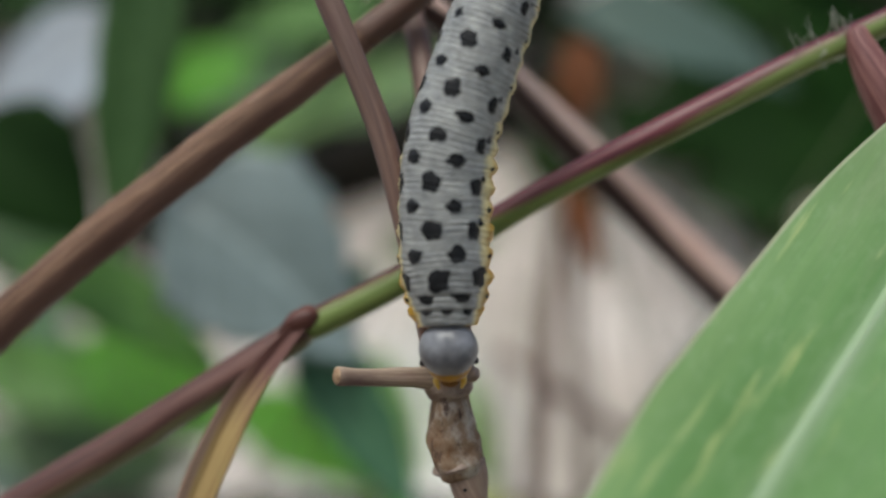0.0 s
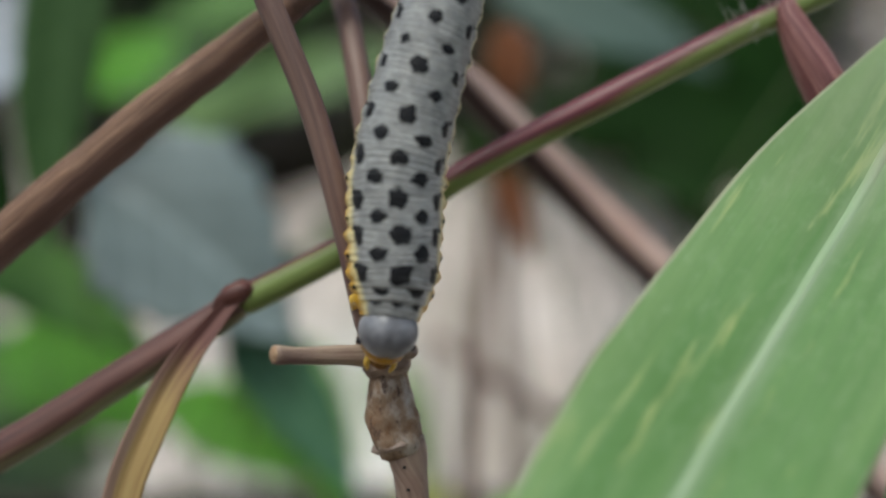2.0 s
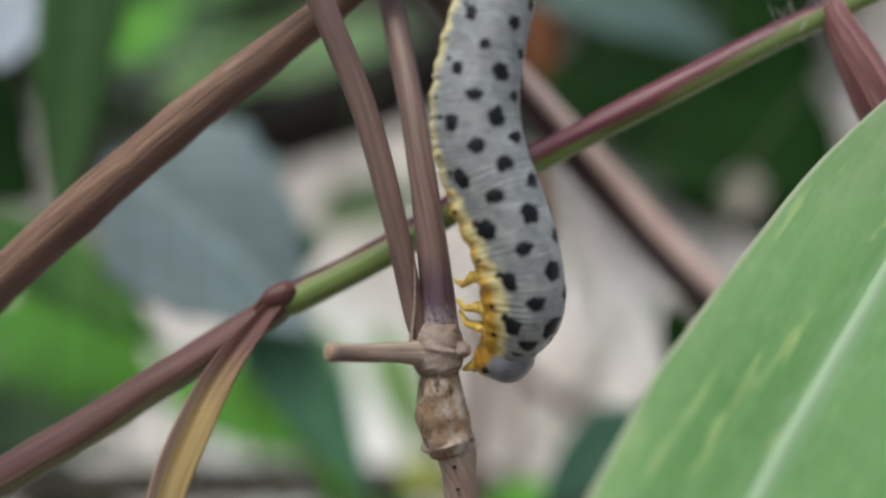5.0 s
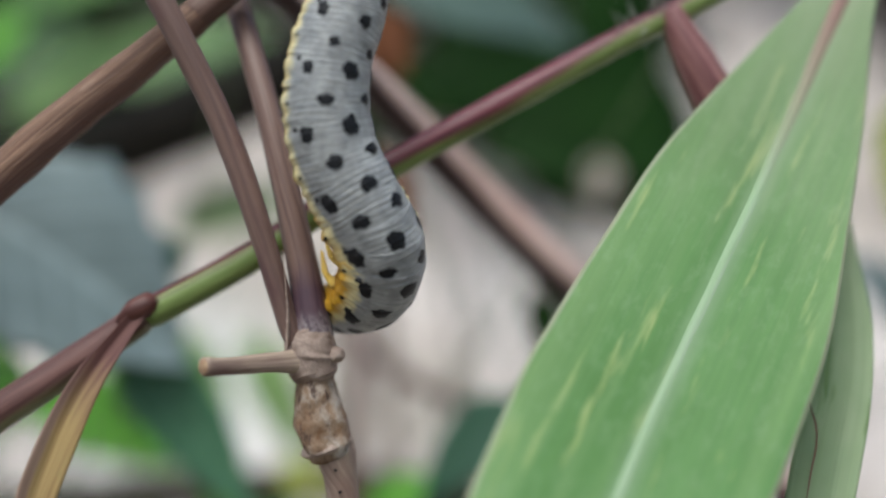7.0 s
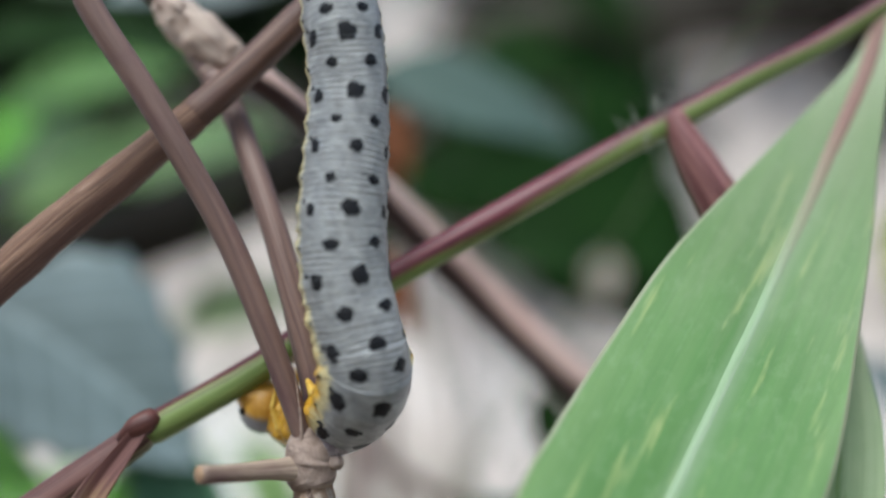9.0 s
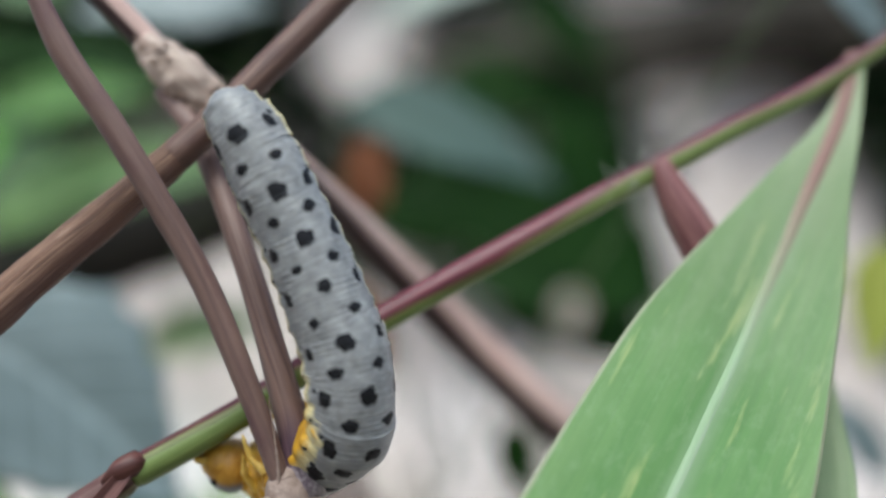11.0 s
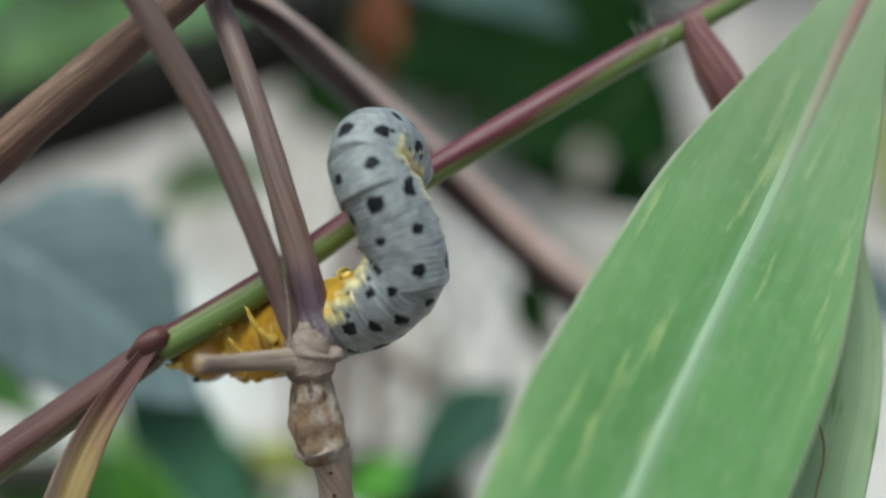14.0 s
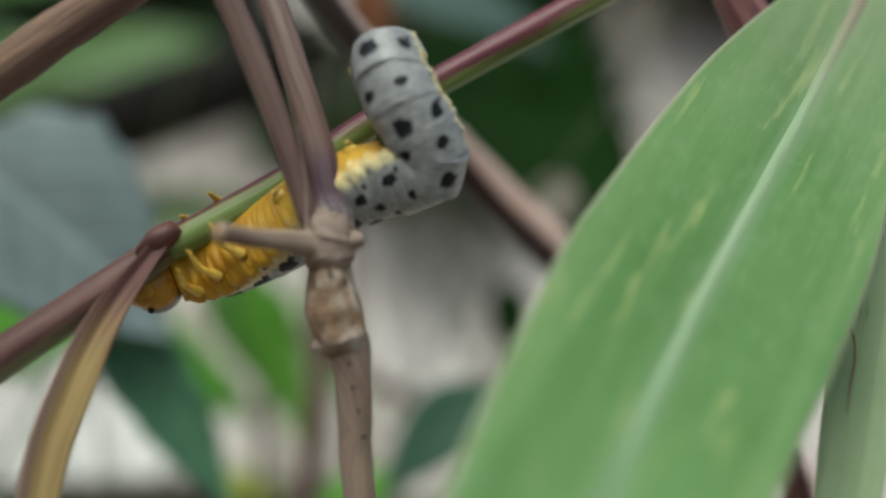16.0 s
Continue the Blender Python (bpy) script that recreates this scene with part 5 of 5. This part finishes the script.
    crawl(8.5, [(-3.9, 5.2, 4.1), (-1.6, 4.2, 2.98), (0.02, 1.89, 3.19), (1.1, -0.61, 3.94), (1.53, -2.75, 5.61), (1.14, -3.08, 8.39), (0.88, -3.12, 11.22), (0.96, -3.19, 14.05), (1.22, -3.21, 16.88), (1.59, -3.2, 19.7), (2, -3.21, 22.51), (2.45, -3.19, 25.31), (2.89, -3, 28.11), (2.9, -2.91, 30.95)],
          [(0, 2.30, (0.2, 0.45, -0.87)), (6, 10.95, (0.47, -0.74, -0.48)), (8, 13.39, (0.5, -0.87, -0.02)), (10, 17.06, (0.38, -0.92, -0.02)), (12, 20.46, (0.31, -0.95, -0.03)), (14, 23.79, (0.39, -0.92, -0.05)), (16, 26.98, (0.45, -0.89, -0.07)), (23, 36.12, (0.45, -0.89, -0.07))])
    crawl(9, [(-4.1, 5.2, 3.3), (-1.81, 4.1, 2.29), (-0.14, 1.81, 2.68), (1.04, -0.66, 3.5), (1.74, -2.79, 5.13), (1.24, -3.09, 7.92), (0.79, -3.16, 10.75), (0.74, -3.21, 13.62), (0.99, -3.2, 16.48), (1.25, -3.2, 19.33), (1.28, -3.2, 22.2), (1.05, -3.21, 25.06), (0.78, -3.07, 27.91), (0.38, -2.89, 30.75)],
          [(0, 2.30, (0.2, 0.44, -0.87)), (6, 11.05, (0.3, -0.79, -0.54)), (8, 13.17, (0.3, -0.95, -0.03)), (10, 16.88, (0.24, -0.97, -0.01)), (12, 20.54, (0.12, -0.99, -0.01)), (14, 23.89, (0.13, -0.99, -0.01)), (16, 26.88, (0.11, -0.99, -0)), (18, 30.20, (0.02, -1, -0)), (23, 36.50, (0.02, -1, -0))])
    crawl(9.5, [(-4.3, 5.4, 3.4), (-1.95, 4.35, 2.32), (-0.32, 2.02, 3.03), (0.72, -0.51, 4.11), (1.24, -2.76, 5.82), (0.82, -3.09, 8.7), (0.62, -3.13, 11.64), (0.51, -3.18, 14.59), (0.54, -3.21, 17.53), (0.71, -3.2, 20.47), (0.81, -3.2, 23.42), (0.69, -3.19, 26.36), (0.45, -2.95, 29.29)],
          [(0, 2.30, (0.2, 0.45, -0.87)), (6, 10.74, (0.43, -0.5, -0.75)), (8, 12.40, (0.39, -0.92, -0.08)), (10, 15.78, (0.17, -0.99, 0)), (12, 19.56, (-0.02, -1, -0.02)), (14, 22.53, (0, -1, -0.01)), (16, 25.21, (-0.03, -1, 0)), (18, 28.26, (-0.21, -0.98, 0.01)), (20, 32.49, (-0.52, -0.86, 0.01)), (23, 34.55, (-0.52, -0.86, 0.01))])
    crawl(12, [(-5.2, 6.2, 0.9), (-2.44, 5.76, 1.02), (-0.57, 3.74, 1.78), (1.06, 1.52, 2.55), (2.5, -0.76, 3.47), (2.5, -2.26, 5.57), (1.06, -2.56, 8.02), (-0.49, -2.73, 10.41), (-2.31, -2.85, 12.61), (-4.33, -2.91, 14.64), (-6.35, -2.9, 16.66), (-8.7, -2.72, 18.28)],
          [(0, 2.30, (0.02, 0.93, -0.37)), (5, 7.78, (0.27, 0.33, -0.91)), (10, 13.25, (0.38, -0.84, -0.39)), (12, 15.25, (0.02, -0.99, -0.15)), (14, 18.76, (-0.04, -0.99, -0.1)), (16, 21.77, (0.05, -1, -0.01)), (18, 25.08, (0.03, -1, 0.01)), (20, 28.67, (-0.22, -0.95, -0.22)), (23, 30.67, (0.12, -0.99, 0))])
    crawl(12.5, [(-6, 6.2, 0.6), (-3.15, 5.77, 0.91), (-1.12, 3.77, 1.61), (0.7, 1.52, 2.17), (2.49, -0.69, 2.88), (3.36, -1.98, 5.06), (2.37, -2.29, 7.81), (1.39, -2.31, 10.58), (0.28, -2.29, 13.31), (-1.29, -1.57, 15.57), (0.21, 0.43, 16.38)],
          [(0, 2.30, (0.02, 0.93, -0.37)), (5, 7.96, (0.28, 0.3, -0.91)), (10, 13.63, (0.44, -0.76, -0.47)), (12, 14.89, (0.09, -0.98, -0.19)), (14, 17.82, (-0.14, -0.99, -0.06)), (16, 21.98, (-0.32, -0.94, -0.11)), (18, 25.02, (-0.43, -0.9, -0.05)), (20, 26.66, (-0.36, -0.68, 0.64)), (23, 28.66, (0.45, -0.1, 0.89))])
    crawl(13, [(-6.2, 6.2, 0.6), (-3.31, 5.9, 0.76), (-1.15, 4.07, 1.45), (0.71, 1.9, 2.04), (2.51, -0.32, 2.66), (3.61, -1.67, 4.65), (2.58, -1.83, 7.39), (1.51, -1.8, 10.11), (0.16, -1.1, 12.51), (2.02, 0.87, 13.09), (3.71, 2.28, 11.2)],
          [(0, 2.30, (0.02, 0.93, -0.37)), (6, 8.32, (0.3, 0.26, -0.92)), (12, 14.35, (0.18, -0.96, -0.22)), (14, 17.13, (-0.04, -1, -0.02)), (16, 21.50, (-0.22, -0.98, 0.01)), (18, 23.50, (-0.26, -0.64, 0.72)), (20, 26.50, (0.45, -0.1, 0.89)), (23, 28.50, (0.45, -0.1, 0.89))])
    crawl(13.5, [(-6.5, 6.2, -0.1), (-3.75, 5.67, 0.37), (-1.48, 4.11, 1.2), (0.55, 2.19, 1.9), (2.35, 0.06, 2.58), (4.16, -1.3, 4.23), (3.3, -1.64, 6.93), (2.25, -1.59, 9.61), (0.86, -1.04, 12.02), (2.5, 0.83, 12.76), (4.29, 2.21, 11.04)],
          [(0, 2.30, (0.02, 0.93, -0.37)), (6, 8.39, (0.31, 0.23, -0.92)), (12, 14.47, (0.06, -0.94, -0.34)), (14, 16.78, (-0.15, -0.98, -0.1)), (16, 21.18, (-0.37, -0.93, -0.07)), (18, 23.32, (-0.43, -0.65, 0.63)), (20, 26.02, (0.45, -0.1, 0.89)), (23, 28.02, (0.45, -0.1, 0.89))])
    crawl(14, [(-7.4, 6.2, -0.5), (-4.42, 5.66, 0), (-1.97, 4.11, 1.14), (0.27, 2.18, 2.12), (2.31, 0.01, 3.02), (3.96, -1.37, 5.05), (3.12, -1.63, 8.02), (1.75, -1.23, 10.76), (3, 0.65, 12), (4.8, 2.1, 10.03)],
          [(0, 2.30, (0.02, 0.93, -0.37)), (7, 9.05, (0.31, 0.23, -0.92)), (14, 15.81, (0.12, -0.98, -0.18)), (16, 19.49, (-0.31, -0.94, -0.14)), (18, 22.57, (-0.66, -0.58, 0.47)), (20, 25.27, (0.45, -0.1, 0.89)), (23, 27.27, (0.45, -0.1, 0.89))])
    crawl(14.5, [(-8.3, 6.2, -1.2), (-5.33, 5.69, -0.5), (-2.75, 4.35, 0.67), (-0.36, 2.58, 1.59), (1.74, 0.36, 2.22), (3.87, -0.97, 4.02), (3.33, -1.41, 6.98), (1.95, -1.32, 9.78), (2.42, 0.3, 11.83), (4.52, 1.89, 10.46)],
          [(0, 2.30, (0.02, 0.93, -0.37)), (7, 9.07, (0.29, 0.28, -0.91)), (14, 15.85, (0.32, -0.86, -0.39)), (16, 18.42, (-0.31, -0.94, -0.16)), (18, 22.67, (-0.61, -0.78, 0.15)), (20, 25.37, (0.38, -0.22, 0.9)), (23, 27.37, (0.45, -0.1, 0.89))])
    crawl(15, [(-9.1, 6.3, -1.6), (-6.09, 6.1, -0.8), (-3.53, 4.67, 0.27), (-1.16, 3.02, 1.47), (1.19, 1.43, 2.76), (3.84, 0.18, 3.84), (3.54, -1.25, 6.16), (2.51, -1.26, 9.11), (2.47, 0.37, 11.29), (4.6, 2.02, 10.1)],
          [(0, 2.30, (0.02, 0.93, -0.37)), (7, 9.44, (0.2, 0.45, -0.87)), (14, 16.57, (0.38, -0.67, -0.63)), (16, 18.72, (-0.05, -0.97, -0.23)), (18, 22.68, (-0.61, -0.79, 0.06)), (20, 25.38, (0.45, -0.1, 0.89)), (23, 27.38, (0.45, -0.1, 0.89))])
    crawl(15.5, [(-10.2, 6.3, -2.3), (-7.41, 6.17, -1.45), (-4.95, 5.11, -0.32), (-2.67, 3.76, 0.92), (-0.55, 2.42, 2.42), (1.65, 1.06, 3.72), (3.81, -0.54, 4.76), (3.08, -1.24, 7.33), (1.72, -0.75, 9.8), (3.06, 1.19, 10.63)],
          [(0, 2.30, (0.02, 0.93, -0.37)), (8, 10.02, (0.2, 0.45, -0.87)), (16, 17.73, (0.37, -0.67, -0.64)), (18, 20.80, (-0.53, -0.81, -0.27)), (20, 23.50, (-0.04, -0.84, 0.55)), (23, 25.50, (0.44, -0.12, 0.89))])
    crawl(16, [(-10.7, 6.3, -2.1), (-7.97, 6.05, -0.98), (-5.47, 4.97, 0.21), (-3.1, 3.68, 1.45), (-1.05, 2.11, 2.91), (1.48, 0.97, 3.84), (4, -0.36, 4.5), (2.87, -1.13, 7.02), (1.66, -0.77, 9.67), (2.9, 1.12, 10.79)],
          [(0, 2.30, (0.02, 0.93, -0.37)), (8, 10.08, (0.2, 0.45, -0.87)), (16, 17.86, (0.32, -0.62, -0.72)), (18, 20.44, (-0.44, -0.85, -0.28)), (20, 23.95, (-0.69, -0.65, 0.31)), (23, 25.95, (0.45, -0.1, 0.89))])
    times = sorted(SPINES)
    stations = {t: spine_nodes(*SPINES[t]) for t in times}
    rows = [[] for _ in range(RINGS + 1)]
    steps = [0.5 * k for k in range(33)]
    for t in steps:
        j = max(0, min(len(times) - 2, sum(x <= t for x in times) - 1))
        f = (t - times[j]) / (times[j + 1] - times[j])
        mixed = [(p.lerp(q, f), b.lerp(c, f)) for (p, b), (q, c) in zip(stations[times[j]], stations[times[j + 1]])]
        for k in range(RINGS + 1):
            p, b = mixed[k]
            y = (mixed[max(k - 1, 0)][0] - mixed[min(k + 1, RINGS)][0]).normalized()
            z = (b - y * b.dot(y)).normalized()
            x = y.cross(z)
            m = Matrix((x, y, z)).transposed().to_4x4()
            m.translation = p * MM
            if k == 0:
                nod = np.interp(t, (2.5, 3.0, 3.5, 4.0, 5.5), (0, 1, 9, 28, 0))
                m = m @ Matrix.Translation((0, -0.018 * MM * float(nod), 0)) @ Matrix.Rotation(-radians(1.7 * float(nod)), 4, "Y") @ Matrix.Rotation(-radians(float(nod)), 4, "X")
            rows[k].append((t, m))
    return rows


LARVA, HEAD, BODY = larva()


def sway(ob, pivot, rows):
    """Key a stalk that leans a little as the larva's weight shifts: seconds, shift across, shift up (mm), lean in degrees."""
    base, p = ob.matrix_basis.copy(), Vector(pivot) * MM
    if ob.parent:
        p = p - ob.parent.location
    out = []
    for t, dx, dz, a in rows:
        m = Matrix.Translation(p + Vector((dx, 0, dz)) * MM) @ Matrix.Rotation(-radians(a), 4, "Y") @ Matrix.Translation(-p)
        out.append((t, m @ base))
    walk(ob, out)


def motions():
    for shoot in (o for o in FORK.children if o.name.startswith("shoot")):
        sway(shoot, (-1.0, 0.0, 1.0), [(0, 0.26, 0.00, -1.9), (1.5, 0.12, 0.00, -1.4), (2, 0.05, 0.00, -2.0), (2.5, 0.02, 0.00, -2.0), (3, 0.09, 0.00, -1.6), (3.5, 0.19, 0.00, -1.0), (4, 0.12, 0.00, -0.7), (6.5, 0.05, 0.00, 0.1), (7, 0.10, 0.00, 0.4), (7.5, 0.21, 0.00, 0.6), (8, 0.49, 0.00, 1.3), (8.5, 0.72, 0.00, 2.6), (9, 1.02, 0.00, 4.2), (9.5, 1.40, 0.00, 5.7), (12, 0.82, 0.00, 6.3), (12.5, 0.46, 0.00, 5.5), (13, 0.12, 0.00, 4.5), (14, 0.42, 0.00, 5.8), (14.5, 0.32, 0.00, 5.6), (15, 0.20, 0.00, 5.4), (15.5, 0.07, 0.00, 5.5), (16, 0.25, 0.00, 6.5)])
    sway(RED_STALK, (0.0, 4.2, 8.0), [(0, 0.75, -0.25, 0.3), (1.5, 0.76, -0.08, -0.1), (2, 0.77, 0.03, -0.2), (2.5, 0.86, -0.31, -0.5), (3, 0.90, -0.58, -0.4), (3.5, 0.86, -0.64, 0.4), (4, 0.77, -0.41, 1.3), (6.5, -0.07, -0.16, 0.1), (7, 0.08, -0.24, -0.4), (7.5, 0.04, -0.06, 0.1), (8, -0.04, -0.16, 0.4), (8.5, 0.05, -0.25, 1.1), (9, 0.26, -0.74, 0.8), (9.5, 0.14, 0.14, -0.0), (12, 0.96, -1.78, 2.3), (12.5, 0.99, -1.82, 2.3), (13, 0.95, -2.01, 2.1), (14, 0.88, -2.21, 2.9), (14.5, 0.96, -2.11, 2.4), (15, 0.95, -2.32, 1.6), (15.5, 0.90, -1.91, 2.6), (16, 0.93, -2.32, 3.5)])
    sway(BRANCH, (-20.0, 3.4, 10.0), [(0, 0.00, -0.02, -1.9), (1.5, 0.00, -0.91, 1.1), (2, 0.00, 0.08, -0.2), (3.5, 0.00, -0.60, -1.9), (4, 0.00, -0.76, -0.2), (6.5, 0.00, -0.61, 1.6), (7, 0.00, -0.44, -0.1), (7.5, 0.00, -0.40, -0.3), (9, 0.00, -0.56, 1.5), (9.5, 0.00, -1.04, 3.6), (12, 0.00, -1.74, 4.0), (12.5, 0.00, -1.97, 4.0), (13, 0.00, -1.91, 4.6), (14, 0.00, -1.02, 3.1), (14.5, 0.00, -0.64, 0.5), (15, 0.00, -1.93, -0.7), (15.5, 0.00, -1.84, -0.7), (16, 0.00, -2.81, -0.5)])
    sway(BLADE_LEAF, (20.0, -5.0, 5.0), [(0, -0.03, 0.06, 0.0), (0.5, 0.04, -0.01, -0.4), (1, 0.01, -0.02, -0.3), (1.5, 0.02, -0.01, -0.4), (2, -0.04, 0.01, -0.4), (2.5, 0.14, 0.04, -0.6), (3, 0.03, 0.00, -0.4), (3.5, -0.04, 0.03, 0.4), (4, 0.09, -0.11, -0.5), (6.5, 0.03, -0.01, -0.1), (7, -0.01, 0.09, 0.7), (7.5, -0.01, 0.03, 0.4), (8, -0.07, 0.07, 0.4), (8.5, -0.02, 0.00, -0.3), (9, 0.01, 0.08, -0.3), (9.5, 0.00, -0.06, -0.6), (12, -0.40, 0.02, 1.0), (12.5, -0.59, -0.03, 0.4), (13, -0.54, 0.04, 0.6), (13.5, -0.43, 0.03, 0.5), (14, -0.24, 0.00, 0.7), (14.5, -0.06, -0.11, 0.1), (15, 0.01, -0.16, -0.7), (15.5, 0.17, -0.15, -1.7), (16, 0.35, -0.18, -2.7)])
    sway(REAR, (10, 22, 13), [(0, 0, 0.2, 0.7), (4, 0, 0, 0), (7, 0, 0, -1.2), (9.5, 0, -0.1, 0), (12.5, 0, -0.7, 2.2), (15, 0, -2.7, 3.8), (16, 0, -3.0, 4.2)])
    sway(LIME, (-30, 90, -10), [(0, 0, 0, 0), (7, 0, 0, 0), (9.5, 0, -1, 0), (12, 0, -5, 0), (14, -2, -15, 0), (14.8, -2, -24, 0), (15.5, -1, -25, 0), (15.8, 6, -8, 0), (16, 15, 7, 0)])
    sway(IVY, (-20, 45, 0), [(0, 0, -1.8, 0), (2.5, 0.2, -1.2, 0), (4, 0, -1.2, 0), (6.5, 0.3, -4.3, 0), (8.5, 1.5, -4.2, 0), (9.5, 2.2, -4.2, 0),
                             (12.5, 3.3, -7, 0), (14, 3.3, -9.5, 0), (15, 3, -7.5, 0), (16, 2.5, -5.4, 0)])
    rows = larva_rows()
    for ob, r in zip([HEAD] + BODY, rows):
        walk(ob, r)
        for leg in (o for o in ob.children if o.name.startswith("leg")):
            walk(leg, [(t, Matrix.Translation((0, 0, d * MM))) for t, d in ((0, 0.5), (1.5, 0.2), (2.5, -0.2), (4, 0), (5.5, 1.6), (9.5, 1.7), (12, 1.6), (16, 1.5))])


motions()
